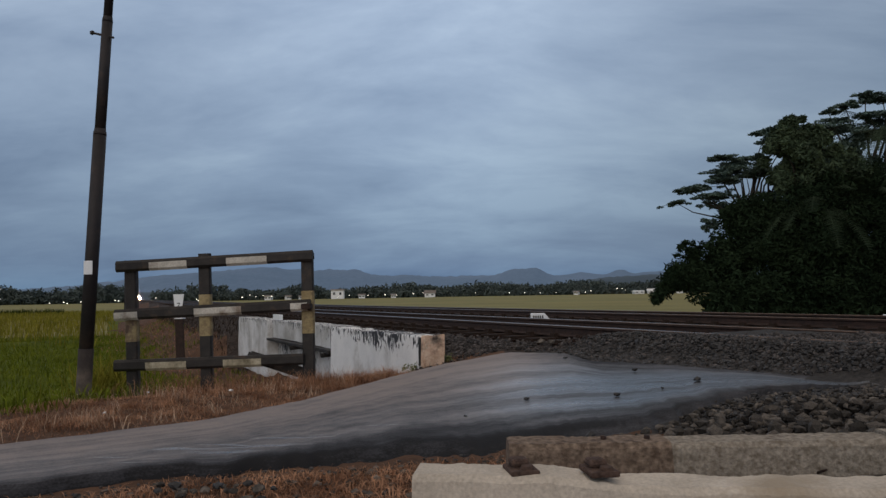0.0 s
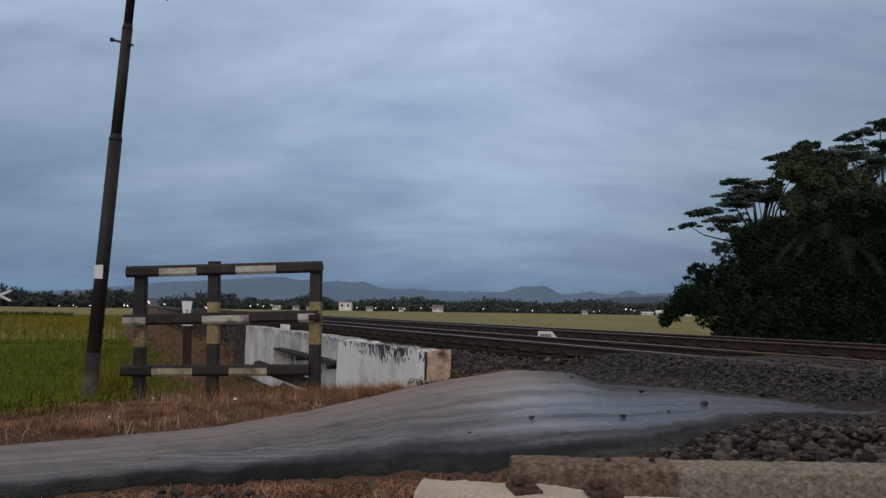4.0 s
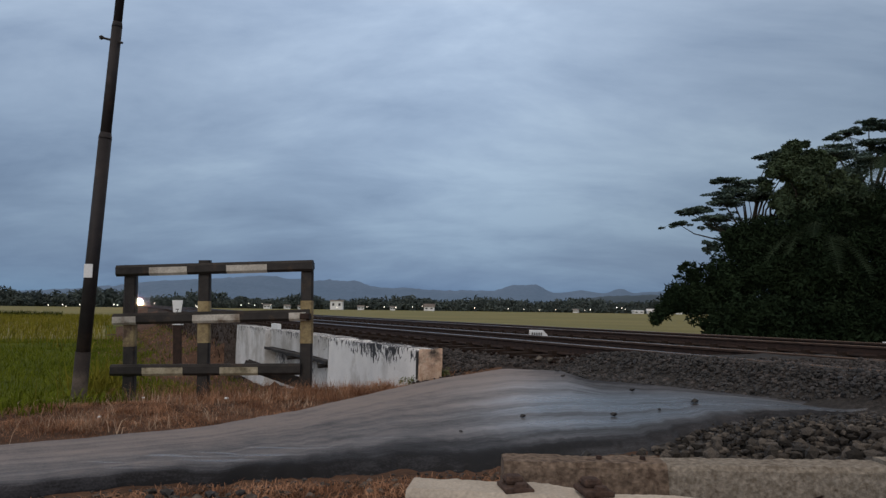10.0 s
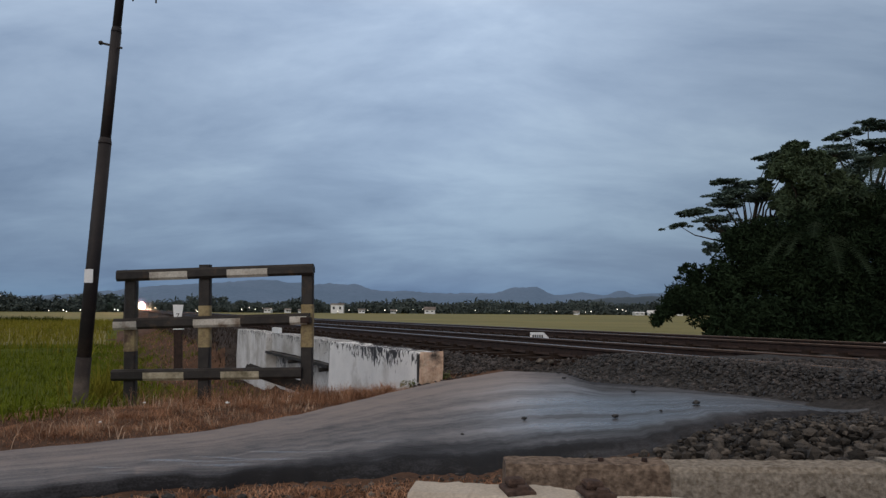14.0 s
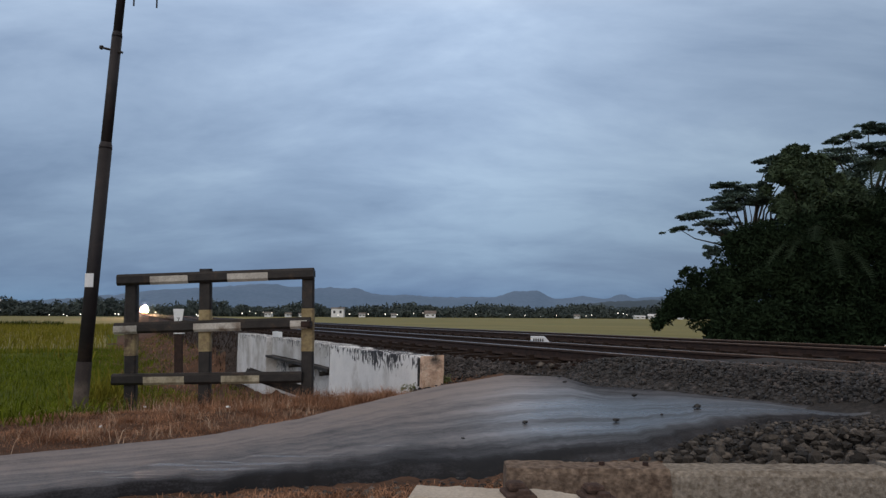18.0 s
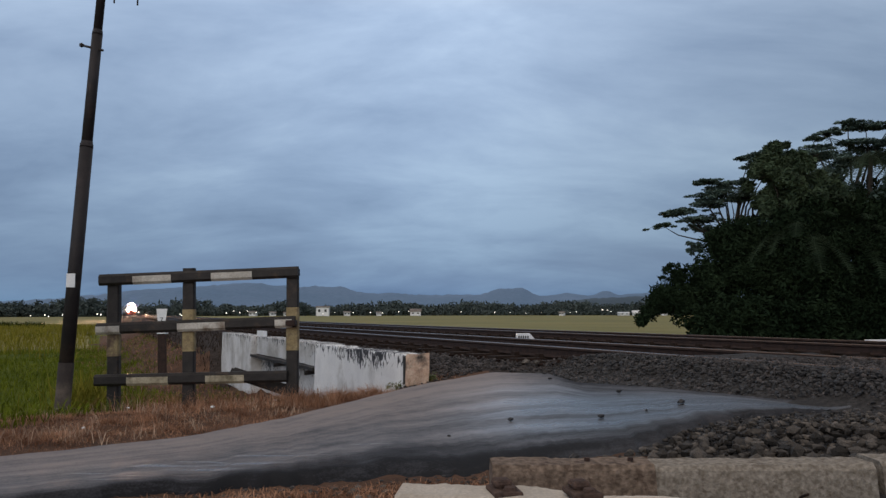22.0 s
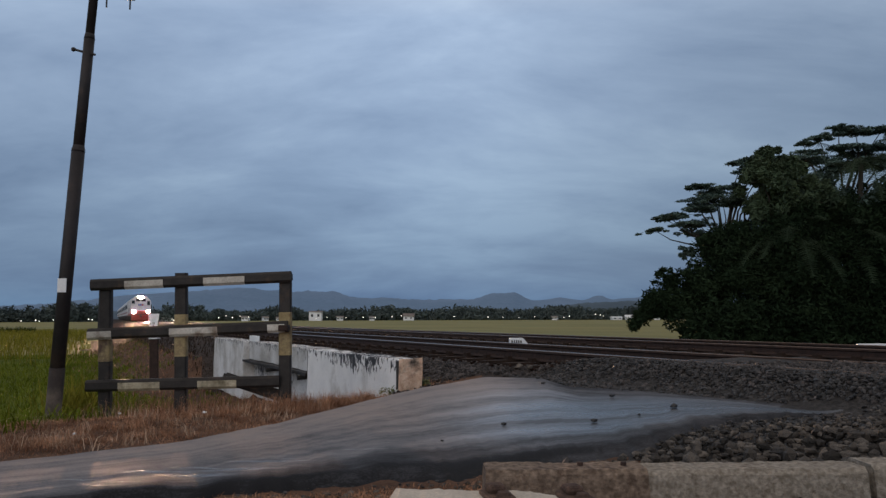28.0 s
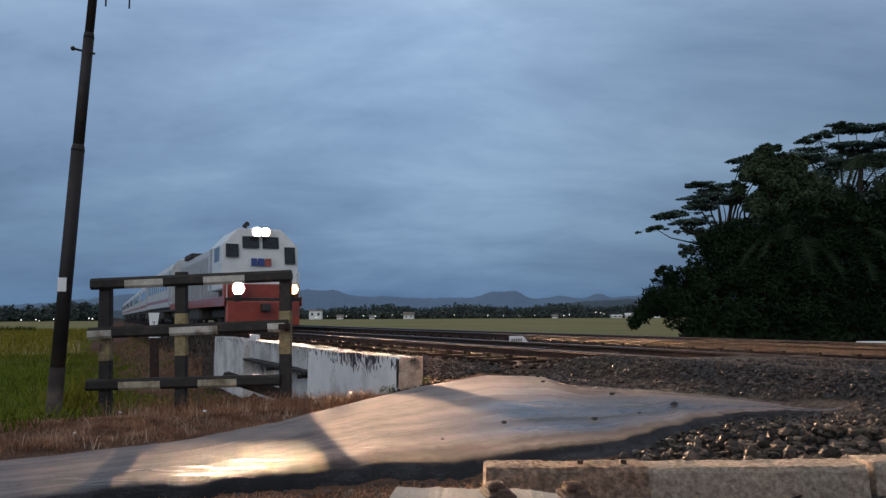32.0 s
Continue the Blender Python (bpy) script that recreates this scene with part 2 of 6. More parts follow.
M_BANKDRY = material("withered_bank_grass", (0.085, 0.045, 0.03), (0.2, 0.115, 0.078), 0.95, 0.8, 0.1, vary=0.4, spec=0.1)
M_SHOULDER = material("brown_cast_iron", (0.05, 0.032, 0.026), (0.11, 0.07, 0.055), 0.85, 30, 0.4, fine=120, stain=((0.03, 0.02, 0.017), 0.3), spec=0.2)
M_BARK = material("tree_bark", (0.03, 0.026, 0.02), (0.06, 0.05, 0.04), 0.9, 4, 0.5)
M_LEAF = material("dark_leaves", (0.05, 0.082, 0.07), (0.115, 0.17, 0.145), 0.75, 0.7, 0.1, vary=0.5, spec=0.25)
M_LEAF_Y = material("yellowish_leaves", (0.03, 0.05, 0.028), (0.062, 0.092, 0.05), 0.8, 0.7, 0.1, vary=0.4, spec=0.25)
# darker than the crowns' leaves: shade inside the thicket put into the colour
M_SHRUB = material("shade_dark_shrub_leaves", (0.0105, 0.019, 0.0105), (0.023, 0.038, 0.02), 0.9, 0.7, 0.1, vary=0.3, spec=0.03)
M_PEBBLE = material("black_wet_stone", (0.011, 0.011, 0.012), (0.024, 0.023, 0.024), 0.6, 14, 0.3)
M_PALM = material("palm_fronds", (0.014, 0.024, 0.014), (0.03, 0.045, 0.026), 0.9, 0.7, 0.1, vary=0.3, spec=0.08)
# distance haze is put into this bluish leaf colour
M_FAR = material("haze_paled_far_trees", (0.04, 0.056, 0.052), (0.06, 0.08, 0.074), 0.9, 0.05, 0.1, vary=0.18)


def paint_streaked(name, pale=0.8, grime=0.25, top=0.0, drop=0.34, patch=9.1):
    """White limewash with black algae streaks hanging from the top."""
    m = material(name, (0.925 * pale, 0.93 * pale, 0.94 * pale), (1.075 * pale, 1.075 * pale, 1.075 * pale), 0.8, 2.5, 0.25, fine=50, stain=((0.6 * pale, 0.58 * pale, 0.55 * pale), grime))
    n, l = m.node_tree.nodes, m.node_tree.links
    b = n["Principled BSDF"]
    old = b.inputs["Base Color"].links[0].from_socket
    tc = n.new("ShaderNodeTexCoord")
    mp = n.new("ShaderNodeMapping")
    mp.inputs["Scale"].default_value = (5.2, 5.2, 2.6)
    l.new(tc.outputs["Object"], mp.inputs["Vector"])
    s = n.new("ShaderNodeTexNoise")
    s.inputs["Scale"].default_value, s.inputs["Detail"].default_value = 2.2, 9
    s.inputs["Roughness"].default_value = 0.62
    s.inputs["Distortion"].default_value = 1.1
    l.new(mp.outputs["Vector"], s.inputs["Vector"])
    sep = n.new("ShaderNodeSeparateXYZ")
    l.new(tc.outputs["Object"], sep.inputs[0])
    hz = n.new("ShaderNodeMapRange")
    hz.inputs["From Min"].default_value, hz.inputs["From Max"].default_value = top - drop, top - 0.02
    hz.inputs["To Min"].default_value, hz.inputs["To Max"].default_value = 0.0, 0.25
    l.new(sep.outputs["Z"], hz.inputs["Value"])
    gx = n.new("ShaderNodeMapRange")
    # the worst patch sits at one place along the wall
    gx.inputs["From Min"].default_value, gx.inputs["From Max"].default_value = 1.3, 0.2
    gx.inputs["To Min"].default_value, gx.inputs["To Max"].default_value = -0.06, 0.05
    off = n.new("ShaderNodeMath")
    off.operation = 'SUBTRACT'
    off.inputs[1].default_value = patch
    dist = n.new("ShaderNodeMath")
    dist.operation = 'ABSOLUTE'
    l.new(sep.outputs["X"], off.inputs[0])
    l.new(off.outputs[0], dist.inputs[0])
    l.new(dist.outputs[0], gx.inputs["Value"])
    a0 = n.new("ShaderNodeMath")
    a0.operation = 'ADD'
    l.new(s.outputs["Fac"], a0.inputs[0])
    l.new(gx.outputs["Result"], a0.inputs[1])
    ad = n.new("ShaderNodeMath")
    ad.operation = 'ADD'
    l.new(a0.outputs[0], ad.inputs[0])
    l.new(hz.outputs["Result"], ad.inputs[1])
    th = n.new("ShaderNodeMapRange")
    th.inputs["From Min"].default_value, th.inputs["From Max"].default_value = 0.69, 0.75
    l.new(ad.outputs[0], th.inputs["Value"])
    x = n.new("ShaderNodeMix")
    x.data_type = 'RGBA'
    x.inputs["B"].default_value = (0.035, 0.037, 0.045, 1)
    l.new(th.outputs["Result"], x.inputs["Factor"])
    l.new(old, x.inputs["A"])
    l.new(x.outputs["Result"], b.inputs["Base Color"])
    return m


def lane_surface(name):
    """Worn asphalt: dry dust to wet black by the lane's wear, streaked along the wheel tracks, rills of water in one of them."""
    m = bpy.data.materials.new(name)
    m.use_nodes = True
    n, l = m.node_tree.nodes, m.node_tree.links
    b = n["Principled BSDF"]

    def math_node(op, a, c, d=None):
        x = n.new("ShaderNodeMath")
        x.operation = op
        for k2, v in enumerate((a, c, d)):
            if v is None:
                continue
            if isinstance(v, (int, float)):
                x.inputs[k2].default_value = v
            else:
                l.new(v, x.inputs[k2])
        return x.outputs[0]

    def attr(label):
        x = n.new("ShaderNodeAttribute")
        x.attribute_name = label
        return x.outputs["Fac"]

    def ramp(value, stops):
        x = n.new("ShaderNodeValToRGB")
        while len(x.color_ramp.elements) < len(stops):
            x.color_ramp.elements.new(0.5)
        for e, (p, c) in zip(x.color_ramp.elements, stops):
            e.position, e.color = p, (*c, 1)
        l.new(value, x.inputs["Fac"])
        return x.outputs["Color"]

    def span(value, a, c):
        x = n.new("ShaderNodeMapRange")
        x.inputs["From Min"].default_value, x.inputs["From Max"].default_value = a, c
        l.new(value, x.inputs["Value"])
        return x.outputs["Result"]

    uv = n.new("ShaderNodeUVMap").outputs["UV"]
    obj = n.new("ShaderNodeTexCoord").outputs["Object"]

    def streaks(vector, sx, sy, scale, detail, rough, bend=0.0, turn=0.0):
        mp = n.new("ShaderNodeMapping")
        mp.inputs["Scale"].default_value = (sx, sy, 1)
        mp.inputs["Rotation"].default_value = (0, 0, turn)
        l.new(vector, mp.inputs["Vector"])
        x = n.new("ShaderNodeTexNoise")
        x.inputs["Scale"].default_value, x.inputs["Detail"].default_value, x.inputs["Roughness"].default_value = scale, detail, rough
        x.inputs["Distortion"].default_value = bend
        l.new(mp.outputs["Vector"], x.inputs["Vector"])
        return x.outputs["Fac"]
    broad = streaks(uv, 0.3, 2.8, 1.5, 8, 0.68, 0.08)
    lines = streaks(uv, 0.4, 22.0, 1.3, 6, 0.66, 0.0)
    big = streaks(obj, 1, 1, 1.3, 6, 0.6)
    blotch = streaks(obj, 1, 1, 7.0, 6, 0.65)
    fine = streaks(obj, 1, 1, 85.0, 4, 0.6)
    wear, wet, pool = attr("wear"), attr("wet"), attr("pool")
    w = math_node('ADD', wear, math_node('MULTIPLY_ADD', broad, 1.0, -0.5))
    w = math_node('ADD', w, math_node('MULTIPLY_ADD', lines, 0.3, -0.13))
    w = math_node('ADD', w, math_node('MULTIPLY_ADD', big, 0.6, -0.3))
    w = math_node('ADD', w, math_node('MULTIPLY_ADD', blotch, 0.55, -0.24))
    wg = math_node('ADD', w, math_node('MULTIPLY_ADD', fine, 0.5, -0.25))
    l.new(ramp(wg, ((0.0, (0.015, 0.0155, 0.018)), (0.25, (0.047, 0.048, 0.056)), (0.5, (0.122, 0.12, 0.13)), (0.8, (0.235, 0.212, 0.212)), (1.0, (0.275, 0.24, 0.23)))), b.inputs["Base Color"])
    # dry dust is dull; the wet right hand side and the wheel track shine
    shine = n.new("ShaderNodeClamp")
    l.new(math_node('MULTIPLY', wet, math_node('MULTIPLY_ADD', span(broad, 0.3, 0.65), 0.8, 0.5)), shine.inputs["Value"])
    rill = math_node('MULTIPLY', span(streaks(obj, 1.3, 17.0, 1.0, 3, 0.5, 0.1, radians(-43)), 0.56, 0.62), span(pool, 0.2, 0.7))
    r0 = n.new("ShaderNodeMix")
    r0.data_type = 'FLOAT'
    r0.inputs["A"].default_value, r0.inputs["B"].default_value = 0.93, 0.27
    l.new(shine.outputs[0], r0.inputs["Factor"])
    r1 = n.new("ShaderNodeMix")
    r1.data_type = 'FLOAT'
    r1.inputs["B"].default_value = 0.27
    l.new(rill, r1.inputs["Factor"])
    l.new(r0.outputs["Result"], r1.inputs["A"])
    l.new(r1.outputs["Result"], b.inputs["Roughness"])
    sp = n.new("ShaderNodeMapRange")
    sp.inputs["From Min"].default_value, sp.inputs["From Max"].default_value = 0.0, 0.8
    sp.inputs["To Min"].default_value, sp.inputs["To Max"].default_value = 0.1, 0.5
    l.new(math_node('MAXIMUM', shine.outputs[0], rill), sp.inputs["Value"])
    l.new(sp.outputs["Result"], b.inputs["Specular IOR Level"])
    bp = n.new("ShaderNodeBump")
    bp.inputs["Strength"].default_value, bp.inputs["Distance"].default_value = 0.3, 0.012
    l.new(math_node('ADD', math_node('MULTIPLY', fine, 0.8), math_node('ADD', math_node('MULTIPLY', lines, 0.12), math_node('MULTIPLY', blotch, 0.4))), bp.inputs["Height"])
    l.new(bp.outputs["Normal"], b.inputs["Normal"])
    return m


M_ROAD = lane_surface("wet_worn_asphalt")
M_LIME = paint_streaked("streaked_limewash")
M_LIME_FAR = paint_streaked("weathered_limewash", 0.64, 0.7)
M_LIME_OLD = paint_streaked("grimy_limewash", 0.56, 0.6)
M_LIME_DAMP = paint_streaked("damp_limewash", 0.56, 0.6, -0.4, 0.75, 15.0)
# limewash with the warm light on the wall's end put into its colour
M_LIME_WARM_LIT = material("warm_lit_limewash", (0.55, 0.36, 0.25), (0.76, 0.57, 0.43), 0.9, 9, 0.6, fine=40, stain=((0.07, 0.055, 0.045), 0.4))

# ---------------------------------------------------------------- mesh tools


def mesh_of(bm, name, mat):
    me = bpy.data.meshes.new(name)
    bm.normal_update()
    bm.to_mesh(me)
    bm.free()
    for mt in (mat if isinstance(mat, (list, tuple)) else [mat]):
        me.materials.append(mt)
    return me


def part(name, bm, mat, parent=None, label="", smooth=False):
    ob = new(name, mesh_of(bm, name, mat) if isinstance(bm, bmesh.types.BMesh) else bm)
    if smooth:
        for p in ob.data.polygons:
            p.use_smooth = True
    if parent is not None:
        ob.parent = parent
    if label:
        tagged(ob, label)
    return ob


def thing(name, label, category, m=None, group=""):
    ob = new(name)
    ob.empty_display_size = 0.2
    if m is not None:
        ob.matrix_basis = m
    return tagged(ob, label, category, group)


def raw(name, verts, faces, mat, smooth=False):
    me = bpy.data.meshes.new(name)
    me.from_pydata(verts, [], faces)
    for mt in (mat if isinstance(mat, (list, tuple)) else [mat]):
        me.materials.append(mt)
    if smooth:
        me.polygons.foreach_set("use_smooth", [True] * len(me.polygons))
    me.update()
    return me


def box(bm, x0, x1, y0, y1, z0, z1, bevel=0.0, m=None):
    r = bmesh.ops.create_cube(bm, size=1.0)
    vs = r["verts"]
    for v in vs:
        v.co = Vector(((x0 + x1) / 2 + v.co.x * (x1 - x0), (y0 + y1) / 2 + v.co.y * (y1 - y0), (z0 + z1) / 2 + v.co.z * (z1 - z0)))
    if bevel:
        es = list({e for v in vs for e in v.link_edges})
        r = bmesh.ops.bevel(bm, geom=es, offset=bevel, segments=2, profile=0.5, affect='EDGES')
        vs = list({v for f in r["faces"] for v in f.verts} | {v for v in vs if v.is_valid})
    if m is not None:
        bmesh.ops.transform(bm, matrix=m, verts=vs)
    return vs


def boxed(*a, **k):
    bm = bmesh.new()
    box(bm, *a, **k)
    return bm


def tube(bm, p, q, r1, r2=None, n=14):
    p, q = Vector(p), Vector(q)
    m = Matrix.Translation((p + q) / 2) @ (q - p).to_track_quat('Z', 'Y').to_matrix().to_4x4()
    bmesh.ops.create_cone(bm, cap_ends=True, segments=n, radius1=r1, radius2=r1 if r2 is None else r2, depth=(q - p).length, matrix=m)
    return bm


def extruded(profile, axis_from, axis_to, up=(0, 0, 1)):
    """A closed profile (x across, y up) swept along one straight line."""
    bm = bmesh.new()
    a, b = Vector(axis_from), Vector(axis_to)
    d = (b - a).normalized()
    side = d.cross(Vector(up)).normalized()
    u = side.cross(d).normalized()
    r0 = [bm.verts.new(a + side * x + u * y) for x, y in profile]
    r1 = [bm.verts.new(b + side * x + u * y) for x, y in profile]
    k = len(profile)
    for i in range(k):
        bm.faces.new((r0[i], r0[(i + 1) % k], r1[(i + 1) % k], r1[i]))
    bm.faces.new(r0[::-1])
    bm.faces.new(r1)
    bmesh.ops.recalc_face_normals(bm, faces=bm.faces[:])
    return bm


RAIL = [(-0.062, 0), (0.062, 0), (0.062, 0.012), (0.012, 0.03), (0.010, 0.095), (0.034, 0.108), (0.034, 0.132),
        (0.026, 0.140), (-0.026, 0.140), (-0.034, 0.132), (-0.034, 0.108), (-0.010, 0.095), (-0.012, 0.03), (-0.062, 0.012)]

# ---------------------------------------------------------------- plan
ANG = radians(27.2)                       # the line runs 27 degrees off the view axis
NX, NY = math.cos(ANG), math.sin(ANG)     # across the line, away from the camera
DX, DY = -math.sin(ANG), math.cos(ANG)    # along the line, into the distance
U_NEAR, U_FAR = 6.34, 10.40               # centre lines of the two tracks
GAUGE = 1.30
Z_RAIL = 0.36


def heading(s):
    """The line's angle off the view axis: a slight right bend past the bridge, then straight on."""
    return ANG - np.clip(s - 20.0, 0, 40.0) / 800.0


LINE_S = np.arange(0.0, 1001.0)
LINE_A = heading(LINE_S + 0.5)
LINE_X = np.concatenate([[0.0], np.cumsum(-np.sin(LINE_A))])[:-1]
LINE_Y = np.concatenate([[0.0], np.cumsum(np.cos(LINE_A))])[:-1]
LINE_DEV = (LINE_X * NX + LINE_Y * NY)


def on_line(u, s):
    """Plan point and heading at distance s along the line, u across it."""
    if s <= 0:
        return u * NX + s * DX, u * NY + s * DY, ANG
    a = float(heading(s))
    x, y = np.interp(s, LINE_S, LINE_X), np.interp(s, LINE_S, LINE_Y)
    return float(x + u * math.cos(a)), float(y + u * math.sin(a)), a


def smooth(x, a, b):
    t = np.clip((x - a) / (b - a), 0, 1)
    return t * t * (3 - 2 * t)


def line_coords(x, y):
    """u, s of plan points (arrays), with the bend."""
    u0, s0 = x * NX + y * NY, x * DX + y * DY
    return u0 - np.interp(s0, LINE_S, LINE_DEV), s0


FIELD = -0.70


def lane_side(x, y):
    """How far past the verge of the lane, on the field's side."""
    edge = (x + 1.4) * -0.371 + (y - 8.15) * 0.928
    corner = np.minimum((-x - 3.0) * 1.3, (y - 5.1 - 0.48 * (x + 3.46)) * 0.9)
    return np.maximum(edge, corner)


def height(x, y):
    u, s = line_coords(x, y)
    base = FIELD * smooth(lane_side(x, y), -0.1, 2.6)
    drop = np.clip(y - np.interp(x, [-14.0, -6.0, -2.7, -1.75, -1.3, -0.76, -0.3, 0.45], [-0.4, 2.6, 4.08, 4.9, 5.78, 7.4, 8.35, 8.95]), 0, 0.6) / 0.6
    base = base - 0.19 * drop * (x < 0.2) * (u < 4)
    base = base + 0.14 * np.exp(-((lane_side(x, y) - 25) / 0.8) ** 2) * (u < 0)
    base = np.where(u > 9, FIELD, base)
    base = np.where((s < 5) & (u < 9), base * 0, base)
    toe = 3.3 - 2.3 * smooth(s, 18.6, 21.0)
    bank_near = base + (0.17 - base) * smooth(u, toe, 4.75)
    lane_ramp = 0.12 * smooth(u, 2.2, 5.0) + 0.23 * smooth(u, 4.85, 5.5)
    k = smooth(s, 6.4, 8.6)
    near = lane_ramp * (1 - k) + bank_near * k
    z = np.where(u < 9, near, 0.17 + (FIELD - 0.17) * smooth(u, 12.4, 14.4))
    mid = (u > 5.5) & (u < 9)
    z = np.where(mid, 0.17 + 0.18 * (1 - smooth(s, 6.0, 7.8)) * (1 - smooth(u, 7.3, 8.8)), z)
    return z


def hz(x, y):
    return float(height(np.array([x]), np.array([y]))[0])


# ---------------------------------------------------------------- ground: one sheet to the horizon
def make_ground():
    nr, na = 190, 540
    rad = np.concatenate([[0.0], 0.6 * (4600 / 0.6) ** (np.arange(nr) / (nr - 1.0))])
    ang = np.linspace(0, 2 * np.pi, na, endpoint=False)
    # finer in the view
    R, A = np.meshgrid(rad[1:], ang, indexing='ij')
    X, Y = R * np.sin(A), R * np.cos(A)
    rng = np.random.RandomState(3)
    Z = height(X, Y) - 0.012 + rng.normal(0, 1, X.shape) * np.where(R < 9, 0.0015, 0.006) * (R < 40)
    vs = [(0, 0, 0)] + list(zip(X.ravel(), Y.ravel(), Z.ravel()))
    idx = 1 + np.arange(nr * na).reshape(nr, na)
    nxt = np.roll(idx, -1, axis=1)
    fs = [(0, int(idx[0, j]), int(nxt[0, j])) for j in range(na)]
    quad = np.stack([idx[:-1], idx[1:], nxt[1:], nxt[:-1]], -1).reshape(-1, 4)
    fs += quad.tolist()
    me = raw("ground", vs, fs, [M_SOIL, M_GRASS, M_RICE, M_BALLAST, M_BED, M_GRIT], smooth=True)
    cx = (X.ravel()[quad[:, 0] - 1] + X.ravel()[quad[:, 2] - 1]) / 2
    cy = (Y.ravel()[quad[:, 0] - 1] + Y.ravel()[quad[:, 2] - 1]) / 2
    u, s = line_coords(cx, cy)
    q = lane_side(cx, cy)
    mi = np.zeros(len(quad), int)
    # the gravel frays out over the soil beside the crossing
    fray = 2.9 + (s < 2.6) * (0.3 * np.sin(s * 1.9) + 0.18 * np.sin(s * 5.3 + 1) + rng.normal(0, 0.16, len(quad)))
    mi[(q > 0.3) & (u < 1.2 + 0.2 * np.sin(s * 1.3))] = 1
    mi[(q > 32) & (u < 0.4)] = 2
    mi[(u > 13.4)] = 2
    mi[(u > 1.0 + 0.3 * np.sin(s * 2.3)) & (u < 3.3) & (s > 8.5) & (s < 60)] = 0
    # the bank's shade put in with the dark bed colour
    mi[(u > 3.2) & (u < 4.4) & (s > 17.5) & (s < 60)] = 3
    mi[(u > np.where(s > 18, 4.0, 4.3)) & (u <= 13.4)] = 3
    mi[(u > fray) & (s < 7.2) & (u <= 13.4)] = 3
    mi[(u > 7.3) & (u <= 13.4) | (u > 4.9) & (u <= 13.4) & (s > 9.0)] = 4
    mi[(u > fray) & (u <= 8.6) & (s < 7.4)] = 5
    me.polygons.foreach_set("material_index", [0] * na + mi.tolist())
    return tagged(new("ground", me), "soil, wet grass, ripe rice and track bed", "ground", kind="structure")


make_ground()


# ---------------------------------------------------------------- the lane
LANE_FAR = [(-14.0, -0.4), (-6.0, 2.6), (-2.7, 4.08), (-1.75, 4.9), (-1.3, 5.78), (-0.76, 7.4), (-0.3, 8.35), (0.42, 8.75), (1.05, 8.45), (1.2, 7.55), (1.75, 6.95), (2.2, 6.35), (2.6, 5.85), (3.05, 5.45)]
LANE_NEAR = [(-12.5, -3.4), (-4.6, 1.5), (-2.4, 2.8), (-1.34, 3.35), (-0.75, 3.52), (-0.3, 3.7), (0.1, 3.72), (0.4, 3.95), (0.7, 4.15), (1.15, 4.4), (1.7, 4.95), (2.1, 5.15), (2.5, 5.28), (3.0, 5.25)]


def on_lane(x, y, room=0.0):
    """True on the asphalt (arrays)."""
    fx, fy = np.array(LANE_FAR).T
    nx, ny = np.array(LANE_NEAR).T
    return (y < np.interp(x, fx, fy) - room) & (y > np.interp(x, nx, ny) + room) & (x < 3.0)


def lane_edges(k):
    """Field side and near side of the lane, k from 0 (far left) to 1 (at the crossing)."""
    far, near = LANE_FAR, LANE_NEAR
    i = min(int(k * (len(far) - 1)), len(far) - 2)
    f = k * (len(far) - 1) - i
    a = Vector(far[i]).lerp(Vector(far[i + 1]), f)
    b = Vector(near[i]).lerp(Vector(near[i + 1]), f)
    return a, b


